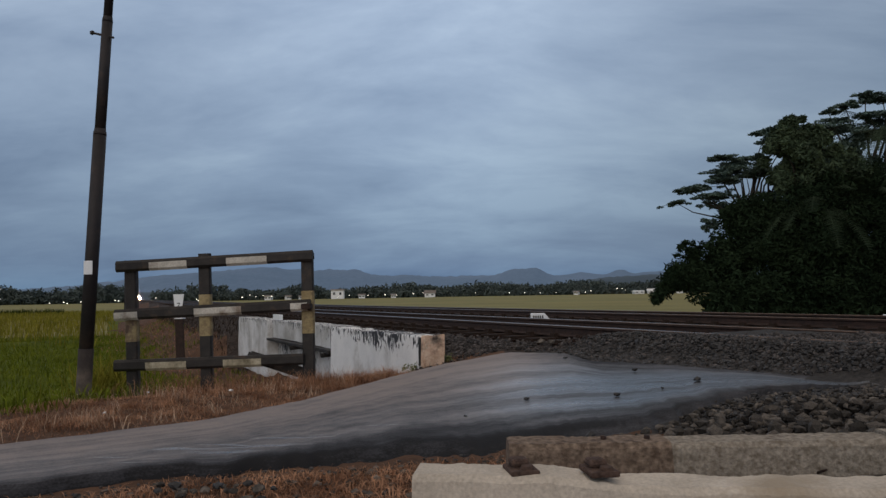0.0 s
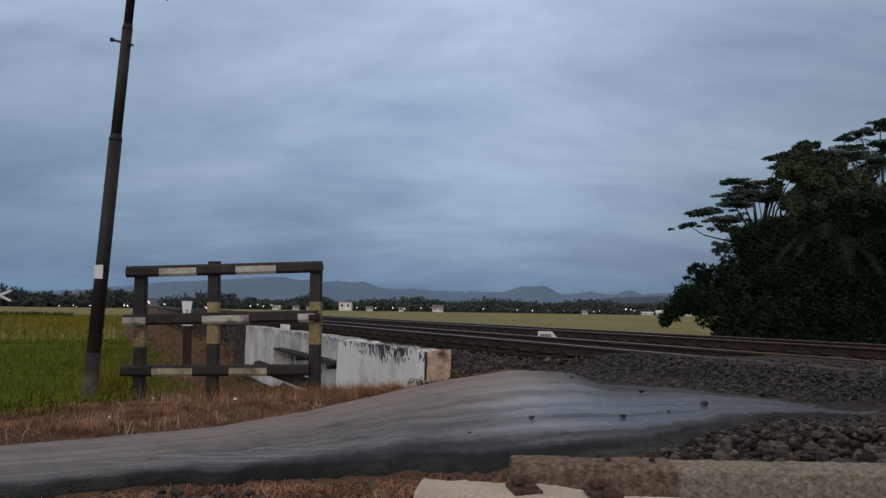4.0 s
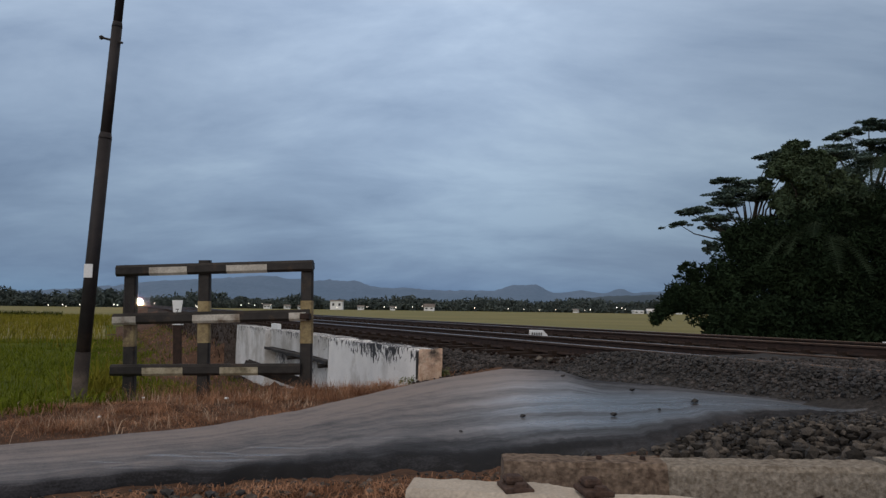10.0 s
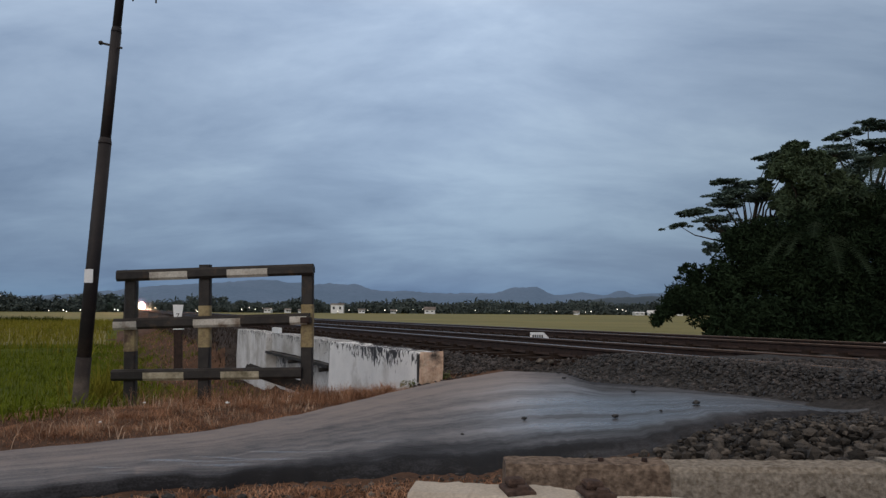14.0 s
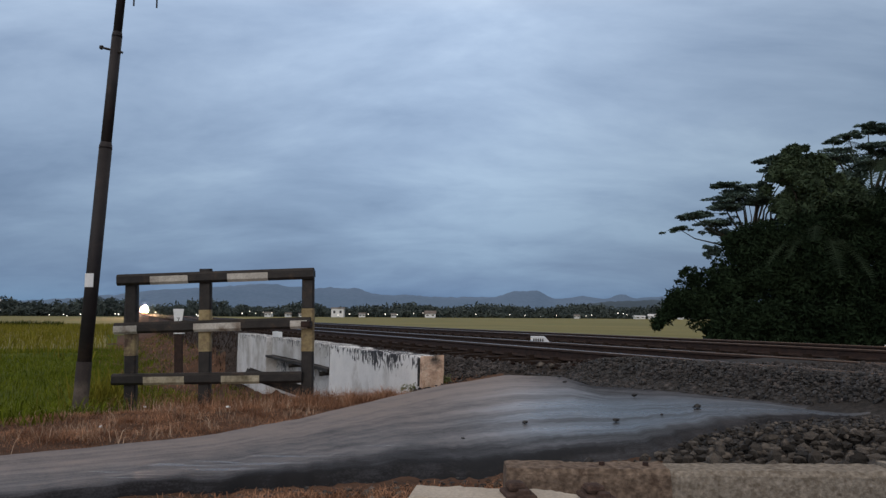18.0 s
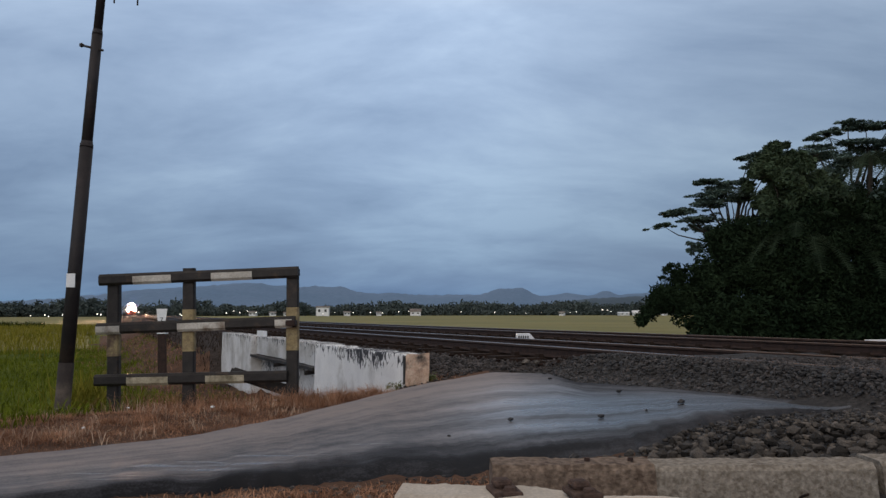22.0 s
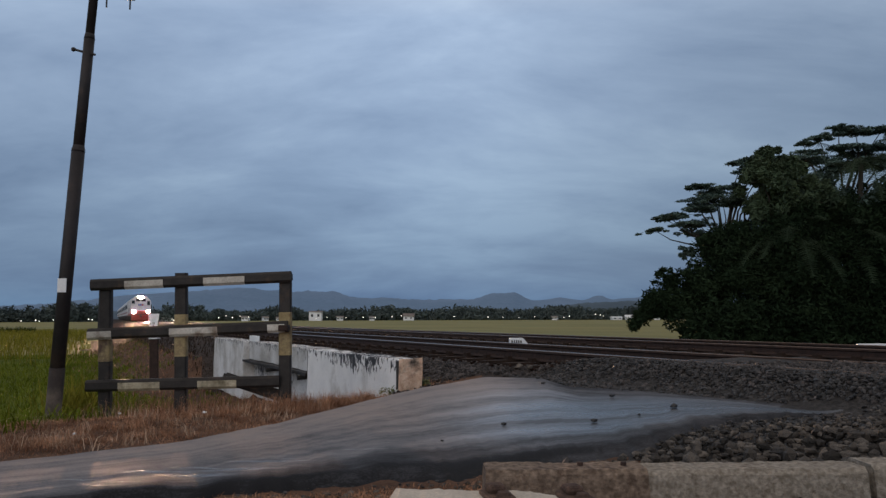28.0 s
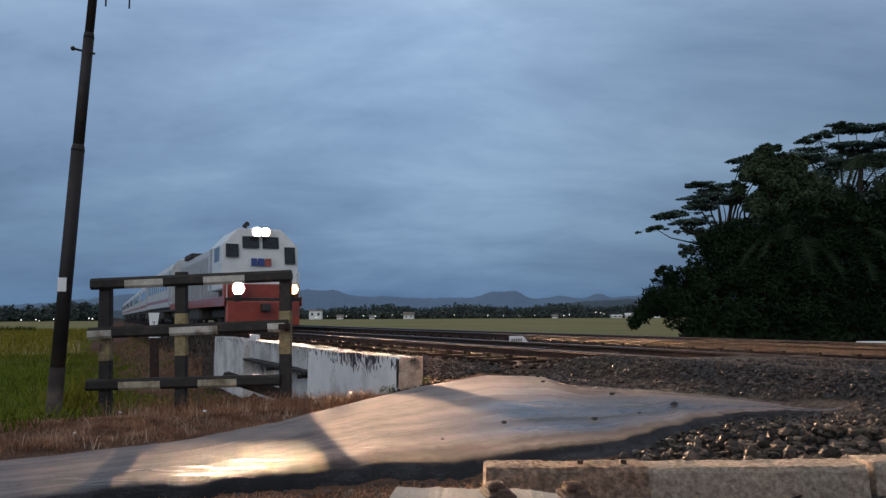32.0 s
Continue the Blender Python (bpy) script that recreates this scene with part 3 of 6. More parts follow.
def make_lane():
    n, w = 220, 46
    vs, fs = [], []
    for i in range(n + 1):
        a, b = lane_edges(i / n)
        wob = 0.025 * noise.noise(Vector((i * 0.13, 0.3, 0))) + 0.04 * noise.noise(Vector((i * 0.6, 4.3, 0)))
        wob2 = 0.07 * noise.noise(Vector((i * 0.15, 7.3, 0))) + 0.08 * noise.noise(Vector((i * 0.55, 9.3, 0)))
        for j in range(w + 1):
            f = j / w
            p = a.lerp(b, f)
            d = (b - a).normalized()
            p = p + d * (wob * (1 - f) + wob2 * f)
            tilt = 0.024 * (f - 0.5)      # falls gently towards the field
            sink = -0.05 * max(0.0, i / n - 0.86) / 0.14
            rut = -0.006 * math.exp(-((f - 0.3) / 0.06) ** 2) - 0.006 * math.exp(-((f - 0.72) / 0.06) ** 2)
            edge = -0.075 * max(0, 1 - f / 0.03) - 0.10 * max(0, 1 - (1 - f) / 0.07) ** 1.5
            rough = 0.004 * noise.noise(Vector((p.x * 2.2, p.y * 2.2, 1.7)))
            vs.append((p.x, p.y, hz(p.x, p.y) + 0.026 + tilt + sink + rut + edge + rough))
    for i in range(n):
        for j in range(w):
            k = i * (w + 1) + j
            fs.append((k, k + 1, k + w + 2, k + w + 1))
    me = raw("road", vs, fs, M_ROAD, smooth=True)
    wear = np.zeros((n + 1, w + 1))
    for i in range(n + 1):
        k = i / n
        f = np.linspace(0, 1, w + 1)
        dusty = np.interp(f, [0, 0.05, 0.3, 0.5, 0.62, 0.8, 0.91, 1.0], [0.45, 0.8, 0.82, 0.58, 0.44, 0.42, 0.05, -0.25])
        right = np.interp(f, [0, 0.15, 0.4, 0.6, 0.75, 0.9, 1.0], [0.28, 0.2, 0.14, 0.12, 0.1, 0.08, 0.05]) * (1.0 - 0.5 * float(smooth(np.array(k), 0.76, 0.92)))
        left = np.interp(f, [0, 0.05, 0.3, 0.55, 0.83, 0.95, 1.0], [0.45, 0.66, 0.7, 0.58, 0.52, 0.08, -0.25])
        a = float(smooth(np.array(k), 0.52, 0.70))
        c = float(smooth(np.array(k), 0.36, 0.18))
        wear[i] = dusty * (1 - a) * (1 - c) + right * a + left * c
    wet = np.zeros((n + 1, w + 1))
    for i in range(n + 1):
        k = i / n
        f = np.linspace(0, 1, w + 1)
        a = float(smooth(np.array(k), 0.38, 0.60))
        wr = np.interp(f, [0, 0.12, 0.3, 0.65, 0.82, 0.92], [0.0, 0.2, 0.75, 1.0, 0.8, 0.25])
        wl2 = np.interp(f, [0.15, 0.45, 0.6, 0.72, 0.82, 0.9], [0.0, 0.1, 0.28, 0.34, 0.28, 0.1])
        wet[i] = wr * a + wl2 * (1 - a)
    co = np.array(vs)[:, :2].reshape(n + 1, w + 1, 2)
    pool = np.zeros((n + 1, w + 1))
    for p0, p1 in (((-1.75, 3.6), (-0.95, 4.15)), ((-1.3, 3.8), (-0.5, 4.5))):
        p0, p1 = np.array(p0), np.array(p1)
        dd = p1 - p0
        k = np.clip(((co - p0) @ dd) / (dd @ dd), 0, 1)
        pool = np.maximum(pool, np.exp(-(np.linalg.norm(co - p0 - k[..., None] * dd, axis=-1) / 0.2) ** 2))
    ap = me.attributes.new("pool", 'FLOAT', 'POINT')
    ap.data.foreach_set("value", pool.ravel())
    aw = me.attributes.new("wet", 'FLOAT', 'POINT')
    aw.data.foreach_set("value", wet.ravel())
    at = me.attributes.new("wear", 'FLOAT', 'POINT')
    at.data.foreach_set("value", wear.ravel())
    uvl = me.uv_layers.new(name="UVMap")
    along = np.concatenate([[0], np.cumsum([(sum(lane_edges((i + 1) / n), Vector((0, 0))) - sum(lane_edges(i / n), Vector((0, 0)))).length / 2 for i in range(n)])])
    vi = np.zeros(len(me.loops), int)
    me.loops.foreach_get("vertex_index", vi)
    uvs = np.stack([along[vi // (w + 1)], (vi % (w + 1)) / w * 3.0], 1)
    uvl.data.foreach_set("uv", uvs.ravel())
    return tagged(new("road", me), "narrow worn wet asphalt lane with dirt edges", "road", kind="structure")


make_lane()


# ---------------------------------------------------------------- the two tracks
def swept(profile, u, s0, s1, step, z, mat, name):
    vs, fs = [], []
    ss = []
    s = s0
    while s < s1:
        ss.append(s)
        s += step if s < 60 else step * 4
    ss.append(s1)
    k = len(profile)
    for s in ss:
        x, y, a = on_line(u, s)
        for px, pz in profile:
            vs.append((x + px * math.cos(a), y + px * math.sin(a), z + pz))
    for i in range(len(ss) - 1):
        for j in range(k):
            a0, a1 = i * k + j, i * k + (j + 1) % k
            fs.append((a0, a1, a1 + k, a0 + k))
    me = raw(name, vs, fs, mat, smooth=False)
    if len(me.materials) > 1:
        mi = [1 if i % k in (6, 7, 8) else 0 for i in range(len(fs))]
        me.polygons.foreach_set("material_index", mi)
    return me


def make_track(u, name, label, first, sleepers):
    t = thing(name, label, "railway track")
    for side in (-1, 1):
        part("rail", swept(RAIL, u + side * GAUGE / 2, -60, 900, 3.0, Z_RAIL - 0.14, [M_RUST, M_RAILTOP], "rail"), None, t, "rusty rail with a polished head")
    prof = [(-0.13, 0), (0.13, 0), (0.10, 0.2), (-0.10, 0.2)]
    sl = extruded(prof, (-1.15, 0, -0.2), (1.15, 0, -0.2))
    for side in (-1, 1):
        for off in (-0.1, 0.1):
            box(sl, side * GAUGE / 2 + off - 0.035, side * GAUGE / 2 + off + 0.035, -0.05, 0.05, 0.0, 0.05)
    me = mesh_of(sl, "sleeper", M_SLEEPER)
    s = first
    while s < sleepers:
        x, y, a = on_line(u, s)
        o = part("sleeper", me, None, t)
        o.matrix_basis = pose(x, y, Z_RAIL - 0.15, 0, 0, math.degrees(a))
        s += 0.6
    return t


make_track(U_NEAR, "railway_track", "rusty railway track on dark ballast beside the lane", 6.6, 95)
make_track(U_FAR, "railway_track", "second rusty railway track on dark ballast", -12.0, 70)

# ---------------------------------------------------------------- retaining wall of the small bridge
U_WALL = 3.37
Z_WALL = 0.33


def rough_block(x0, x1, y0, y1, z0, z1, seed, chip=0.02, n=(14, 3, 8)):
    """A cast block with worn, uneven faces."""
    bm = bmesh.new()
    bmesh.ops.create_cube(bm, size=1.0)
    bmesh.ops.bevel(bm, geom=bm.edges[:], offset=0.02, segments=1, affect='EDGES')
    bmesh.ops.subdivide_edges(bm, edges=bm.edges[:], cuts=3, use_grid_fill=True)
    bmesh.ops.subdivide_edges(bm, edges=[e for e in bm.edges if abs((e.verts[0].co - e.verts[1].co).x) > 0.1], cuts=3, use_grid_fill=True)
    for v in bm.verts:
        c = v.co
        p = Vector(((x0 + x1) / 2 + c.x * (x1 - x0), (y0 + y1) / 2 + c.y * (y1 - y0), (z0 + z1) / 2 + c.z * (z1 - z0)))
        d = noise.noise_vector(p * 2.3 + Vector((seed, 0, 0))) * chip + noise.noise_vector(p * 8 + Vector((0, seed, 0))) * chip * 0.35
        v.co = p + d
    return bm


def make_wall():
    # its own axes: x along the line, y away from the camera, z from the wall's top
    x, y, a = on_line(U_WALL, 0)
    w = thing("retaining_wall", "white limewashed bridge wall with black algae streaks", "retaining wall",
              pose(x, y, Z_WALL, 0, 0, 90 + math.degrees(ANG)))
    # after the turn: local x runs into the distance, local -y away from the camera
    part("wing_wall", rough_block(7.79, 11.22, -0.27, 0.0, -1.1, 0.0, 1), M_LIME, w)
    bm = rough_block(7.655, 7.72, -0.265, 0.0, -0.75, 0.004, 2, 0.05)
    for v in bm.verts:
        # the lower half has crumbled back under the coping
        v.co.x += 0.05 * float(smooth(np.array(-v.co.z), 0.08, 0.4)) * (v.co.x < 7.72) + 0.02 * noise.noise(v.co * 9)
    part("end_face", bm, M_LIME_WARM_LIT, w, "broken wall end, warm light put into its ochre colour")
    part("broken_joint", rough_block(7.715, 7.83, -0.26, -0.006, -0.75, -0.01, 7, 0.015), M_BLACK, w, "black broken joint")
    part("deck_beam", rough_block(11.24, 15.7, -0.5, -0.10, -0.36, -0.01, 3, 0.012), M_LIME_OLD, w)
    part("dark_joint", rough_block(11.212, 11.25, -0.2, -0.008, -0.40, -0.03, 8, 0.008), M_BLACK, w, "dark open joint")
    # black strip drawing the shadow line along the beam's lower edge
    part("shadow_ledge", rough_block(11.24, 15.7, -0.3, 0.03, -0.415, -0.365, 5, 0.02), M_BLACK, w, "ledge with the shadow under the deck beam put into its black")
    part("abutment", rough_block(11.24, 18.9, -0.45, -0.22, -1.5, -0.42, 4, 0.02), M_LIME_DAMP, w)
    part("wing_wall", rough_block(15.72, 19.1, -0.32, 0.0, -1.2, 0.0, 6), M_LIME_FAR, w)
    for px in (11.5, 13.5):
        part("drain_pipe", tube(bmesh.new(), (px, -0.3, -0.435), (px + 0.02, 0.07, -0.46), 0.036, 0.034, 12), M_BLACK, w, "black drain pipe stub")
    part("marker_plate", boxed(15.2, 15.75, -0.2, -0.12, 0.0, 0.11, bevel=0.004), M_PLATE, w, "white painted marker plate")
    return w


make_wall()


# ---------------------------------------------------------------- fence of old rails
FENCE_Y = 7.77


def make_fence():
    f = thing("rail_fence", "black and white fence of old rails, sunk to one side", "fence")
    posts = [(-3.47, -1.1, -3.537, 1.17), (-2.719, -0.2, -2.753, 1.268), (-1.653, -0.2, -1.671, 1.272)]
    prof = [(-0.062, 0.0), (-0.062, -0.045), (-0.05, -0.06), (0.05, -0.06), (0.062, -0.045), (0.062, 0.0), (0.014, 0.014), (0.013, 0.05), (0.034, 0.058), (0.034, 0.075), (-0.034, 0.075), (-0.034, 0.058), (-0.013, 0.05), (-0.014, 0.014)]
    wide = [(-0.0645, 0.0), (-0.0645, -0.046), (-0.0515, -0.0625), (0.0515, -0.0625), (0.0645, -0.046), (0.0645, 0.0)]
    bands = [(0.36, 0.69), (0.41, 0.84), (0.42, 0.86)]
    for (x0, z0, x1, z1), band in zip(posts, bands):
        a, b = Vector((x0, FENCE_Y, z0)), Vector((x1, FENCE_Y, z1))
        foot_end = a + (a - b).normalized() * 0.45
        p = part("post", extruded(prof, foot_end, b, up=(0, 1, 0)), M_BLACK, f)
        q0, q1 = (a.lerp(b, (z - z0) / (z1 - z0)) for z in band)
        part("painted_band", extruded(wide, q0, q1, up=(0, 1, 0)), M_YELLOW, p, "faded yellow paint band")
    rails = [((-3.66, 1.143), (-1.60, 1.223), [(0.172, 0.364), (0.565, 0.77)]),
             ((-3.67, 0.64), (-1.625, 0.715), [(0.0, 0.12), (0.41, 0.65), (0.90, 0.985)]),
             ((-3.67, 0.117), (-1.70, 0.160), [(0.17, 0.385), (0.58, 0.78)])]
    prof2 = [(-0.052, 0.02), (-0.052, -0.012), (-0.03, -0.034), (0.03, -0.034), (0.052, -0.012), (0.052, 0.02), (0.012, 0.03), (0.012, 0.07), (0.03, 0.08), (-0.03, 0.08), (-0.012, 0.07), (-0.012, 0.03)]
    prof2 = [(a * 1.12, b) for a, b in prof2]
    for k, ((xa, za), (xb, zb), bands) in enumerate(rails):
        a, b = Vector((xa, FENCE_Y - 0.085, za)), Vector((xb, FENCE_Y - 0.085, zb))
        # the rails lie on their side: foot to the posts
        p = part("cross_rail", extruded(prof2, a, b, up=(0, 1, 0)), M_BLACK, f)
        wide3 = [(-0.0595, 0.018), (-0.0605, -0.0125), (-0.0345, -0.0365), (0.026, -0.0365), (0.026, -0.02), (-0.02, 0.018)]
        for f0, f1 in bands:
            part("painted_band", extruded(wide3, a.lerp(b, f0), a.lerp(b, f1), up=(0, 1, 0)), M_WHITE if k < 2 else M_CREAM, p, "flaking white paint band")
    bm = bmesh.new()
    box(bm, -0.05, 0.05, -0.06, 0.06, -0.03, 0.03, bevel=0.01)
    bmesh.ops.transform(bm, matrix=Matrix.Translation((-1.655, FENCE_Y - 0.13, 0.70)), verts=bm.verts[:])
    part("bolt_plate", bm, M_RUST, f, "rusty bolted plate")
    # fallen brace leaning on the foot of the fence
    part("brace", extruded(prof2, (-2.35, FENCE_Y + 0.25, 0.17), (-1.70, FENCE_Y + 0.12, -0.02), up=(0, -1, 0.3)), M_BLACK, f)
    # it stands a little nearer than its first plan
    f.matrix_basis = Matrix.Translation((0, 0, EYE)) @ Matrix.Scale(0.952, 4) @ Matrix.Translation((0, 0, -EYE))
    return f


make_fence()


# ---------------------------------------------------------------- telegraph pole
def make_pole():
    p = thing("telegraph_pole", "leaning brown steel telegraph pole with a cement foot", "pole")
    y = 6.765

    def at(z):
        return (-3.515 + 0.05 * z + 0.0012 * z * z, y, z)
    bm = tube(bmesh.new(), at(-0.9), at(0.36), 0.069, 0.066, 20)
    part("foot", bm, M_POLEBASE, p, "grey flaking cement foot", smooth=True)
    part("lower_tube", tube(bmesh.new(), at(0.35), at(2.36), 0.062, 0.058, 20), M_POLE, p, smooth=True)
    part("collar", tube(bmesh.new(), at(2.33), at(2.39), 0.060, 0.050, 20), M_POLE, p, smooth=True)
    part("middle_tube", tube(bmesh.new(), at(2.38), at(3.42), 0.049, 0.047, 20), M_POLE, p, smooth=True)
    part("collar", tube(bmesh.new(), at(3.40), at(3.45), 0.049, 0.042, 20), M_POLE, p, smooth=True)
    part("upper_tube", tube(bmesh.new(), at(3.44), at(5.6), 0.04, 0.038, 20), M_POLE, p, smooth=True)
    bm = tube(bmesh.new(), (-3.47, y - 0.02, 3.297), (-3.26, y - 0.02, 3.243), 0.011, n=8)
    bmesh.ops.create_icosphere(bm, subdivisions=1, radius=0.024, matrix=Matrix.Translation((-3.465, y - 0.02, 3.296)))
    part("step_bolt", bm, M_BLACK, p)
    bm = boxed(-3.45, -2.90, y - 0.08, y - 0.02, 3.80, 3.87, bevel=0.004)
    bmesh.ops.transform(bm, matrix=Matrix.Translation((-3.3, y, 3.83)) @ Matrix.Rotation(radians(6), 4, 'Y') @ Matrix.Translation((3.3, -y, -3.83)), verts=bm.verts[:])
    arm = part("cross_arm", bm, M_BLACK, p)
    for x in (-3.16, -2.94):
        bm = tube(bmesh.new(), (x, y - 0.05, 3.70 + (-3.3 - x) * 0.1), (x, y - 0.05, 4.02 + (-3.3 - x) * 0.1), 0.008, n=8)
        part("insulator_pin", bm, M_BLACK, arm)
    part("number_plate", boxed(-3.493, -3.413, y - 0.072, y - 0.064, 1.035, 1.16, bevel=0.002), M_PLATE, p, "small blank white plate")
    return p


make_pole()


# ---------------------------------------------------------------- loose concrete sleepers
def make_loose_sleeper(m, mat, label, seed, length, clips, dip=0.0, stubs=(0.42, 0.61), wire=None):
    t = thing("concrete_sleeper", label, "railway sleeper", m, group="sleepers lying by the lane")
    vs, fs = [], []
    n = 130
    for i in range(n + 1):
        x = length * i / n
        k = abs(2 * i / n - 1)
        h = 0.23 - dip * (1 - smooth(np.array(k), 0.35, 0.62))
        wb, wt = 0.13, 0.10
        ring = [(-wb, 0), (wb, 0), (wb - 0.004, 0.03), (wt, h - 0.02), (wt - 0.02, h), (-wt + 0.02, h), (-wt, h - 0.02), (-wb + 0.004, 0.03)]
        for y, z in ring:
            p = Vector((x, y, float(z)))
            d = noise.noise_vector(p * 9 + Vector((seed, 0, 0))) * 0.006 + noise.noise_vector(p * 34 + Vector((seed, 3, 0))) * 0.0045
            vs.append(tuple(p + d))
    for i in range(n):
        for j in range(8):
            a, b = i * 8 + j, i * 8 + (j + 1) % 8
            fs.append((a, b, b + 8, a + 8))
    fs += [tuple(range(7, -1, -1)), tuple(range(n * 8, n * 8 + 8))]
    part("body", raw("body", vs, fs, mat, smooth=False), None, t)
    for x in (() if clips else stubs):
        part("dowel", tube(bmesh.new(), (x, 0.0, 0.2), (x, 0.0, 0.245), 0.016, 0.012, 10), M_RUST, t, "rusty dowel stub")
    if wire:
        part("wire_stub", tube(bmesh.new(), (wire, -0.11, 0.10), (wire + 0.02, -0.155, 0.125), 0.006, 0.005, 8), M_RUST, t, "rusty wire stub")
    for x in clips:
        bm = boxed(-0.05, 0.05, -0.07, 0.07, 0, 0.02, bevel=0.007)
        box(bm, -0.034, 0.03, -0.01, 0.062, 0.018, 0.046, bevel=0.013)
        tube(bm, (0.012, -0.038, 0.018), (0.012, -0.038, 0.032), 0.026, 0.02, 12)
        o = part("clip_shoulder", bm, M_SHOULDER, t, "rusty cast iron shoulder")
        o.location = (x, -0.01, 0.222)
        o.rotation_euler = (0, 0, 0.25)
    return t


make_loose_sleeper(pose(-0.19, 2.62, -0.03, 0, 0, -4.5), M_CONC_PALE, "pale concrete sleeper with rusty rail shoulders, lying by the lane", 3, 2.2, (0.36, 0.62), 0.03)
M_CONC_BROWN = material("stained_concrete", (0.11, 0.08, 0.06), (0.26, 0.195, 0.148), 0.9, 34, 0.6, fine=60, stain=((0.07, 0.045, 0.033), 0.4), spec=0.25)
make_loose_sleeper(pose(0.16, 3.33, -0.075, 0, 0, 1.5), M_CONC_BROWN, "broken brown-stained concrete sleeper half sunk in gravel", 9, 0.69, ())
make_loose_sleeper(pose(0.852, 3.347, -0.08, 0, 0, 1.8), M_CONC, "weathered concrete sleeper half sunk in gravel", 21, 0.945, (), stubs=(), wire=0.6)
make_loose_sleeper(pose(1.838, 3.415, -0.07, 0, 0, 2.0), M_CONC, "weathered brown concrete sleeper half sunk in gravel", 15, 1.68, ())


# ---------------------------------------------------------------- small sign on a rail stump
def make_sign():
    x, y = -5.05, 13.0
    z = 0.03
    t = thing("track_sign", "small white sign with black figure on a rusty rail stump", "sign", pose(x, y, z))
    part("post", extruded([(a * 1.1, b - 0.07) for a, b in RAIL], (0.03, 0, -0.4), (0.0, 0, 0.42), up=(0, 1, 0)), M_RUST, t)
    bm = bmesh.new()
    f = [(-0.062, 0.60), (0.062, 0.60), (0.095, 0.85), (-0.095, 0.85)]
    a = [bm.verts.new((px, -0.086, pz)) for px, pz in f]
    b = [bm.verts.new((px, -0.078, pz)) for px, pz in f]
    bm.faces.new(a)
    bm.faces.new(b[::-1])
    for i in range(4):
        bm.faces.new((a[i], b[i], b[(i + 1) % 4], a[(i + 1) % 4]))
    plate = part("plate", bm, M_PLATE, t)
    part("plate_edge", boxed(-0.07, 0.07, -0.095, 0.06, 0.42, 0.435), M_PLATE, t)
    part("stem", boxed(-0.012, 0.012, -0.075, -0.06, 0.42, 0.8), M_RUST, t)
    cu = bpy.data.curves.new("figure", 'FONT')
    cu.body, cu.size, cu.extrude, cu.align_x = "7", 0.13, 0.001, 'CENTER'
    o = new("figure", cu)
    dg = bpy.context.evaluated_depsgraph_get()
    me = bpy.data.meshes.new_from_object(o.evaluated_get(dg))
    bpy.data.objects.remove(o)
    me.materials.clear()
    me.materials.append(M_INK)
    g = part("figure", me, None, plate)
    g.matrix_basis = pose(0, -0.089, 0.61, 90, 0, 0)
    return t


make_sign()


# ---------------------------------------------------------------- crossing sign far along the lane
def make_crossbuck():
    t = thing("crossing_sign", "white crossed boards of a level crossing sign on a post", "road sign", pose(-32.8, 50.2, FIELD, 0, 0, 33))
    part("post", tube(bmesh.new(), (0, 0, -0.3), (0, 0, 2.5), 0.05, 0.045, 12), M_PLATE, t)
    out = [(-0.84, 0.0), (-0.72, 0.085), (0.72, 0.085), (0.84, 0.0), (0.72, -0.085), (-0.72, -0.085)]
    for k, tip in enumerate((27, -27)):
        bm = bmesh.new()
        a = [bm.verts.new((px, -0.07 - 0.02 * k, pz)) for px, pz in out]
        b = [bm.verts.new((px, -0.053 - 0.02 * k, pz)) for px, pz in out]
        bm.faces.new(a)
        bm.faces.new(b[::-1])
        for i in range(6):
            bm.faces.new((a[i], b[i], b[(i + 1) % 6], a[(i + 1) % 6]))
        bmesh.ops.recalc_face_normals(bm, faces=bm.faces[:])
        o = part("board", bm, M_PLATE, t)
        o.matrix_basis = pose(0, 0, 2.02, 0, tip, 0)
    return t


make_crossbuck()


# ---------------------------------------------------------------- white line markers
def make_marker(m, w, h, label):
    t = thing("track_marker", label, "track marker", m)
    bm = bmesh.new()
    prof = [(-w / 2, 0), (w / 2 + h * 0.9, 0), (w / 2, h), (-w / 2, h)]
    a = [bm.verts.new((px, -0.05, pz)) for px, pz in prof]
    b = [bm.verts.new((px, 0.09, pz)) for px, pz in prof]
    bm.faces.new(a)
    bm.faces.new(b[::-1])
    for i in range(4):
        bm.faces.new((a[i], b[i], b[(i + 1) % 4], a[(i + 1) % 4]))
    bmesh.ops.recalc_face_normals(bm, faces=bm.faces[:])
    bmesh.ops.bevel(bm, geom=bm.edges[:], offset=0.008, segments=1, affect='EDGES')
    block = part("block", bm, M_PLATE, t)
    for i in range(5):
        part("mark", boxed(-w / 2 + 0.04 + i * w / 6, -w / 2 + 0.04 + (i + 0.62) * w / 6, -0.055, -0.051, h * 0.3, h * 0.7), M_INK, block)
    return t


make_marker(pose(1.55, 16.9, 0.17, 0, 0, 3), 0.30, 0.17, "white concrete track marker between the two tracks")
make_marker(pose(7.33, 13.0, 0.17, 0, 0, 3), 0.5, 0.16, "low white concrete track marker beyond the tracks")


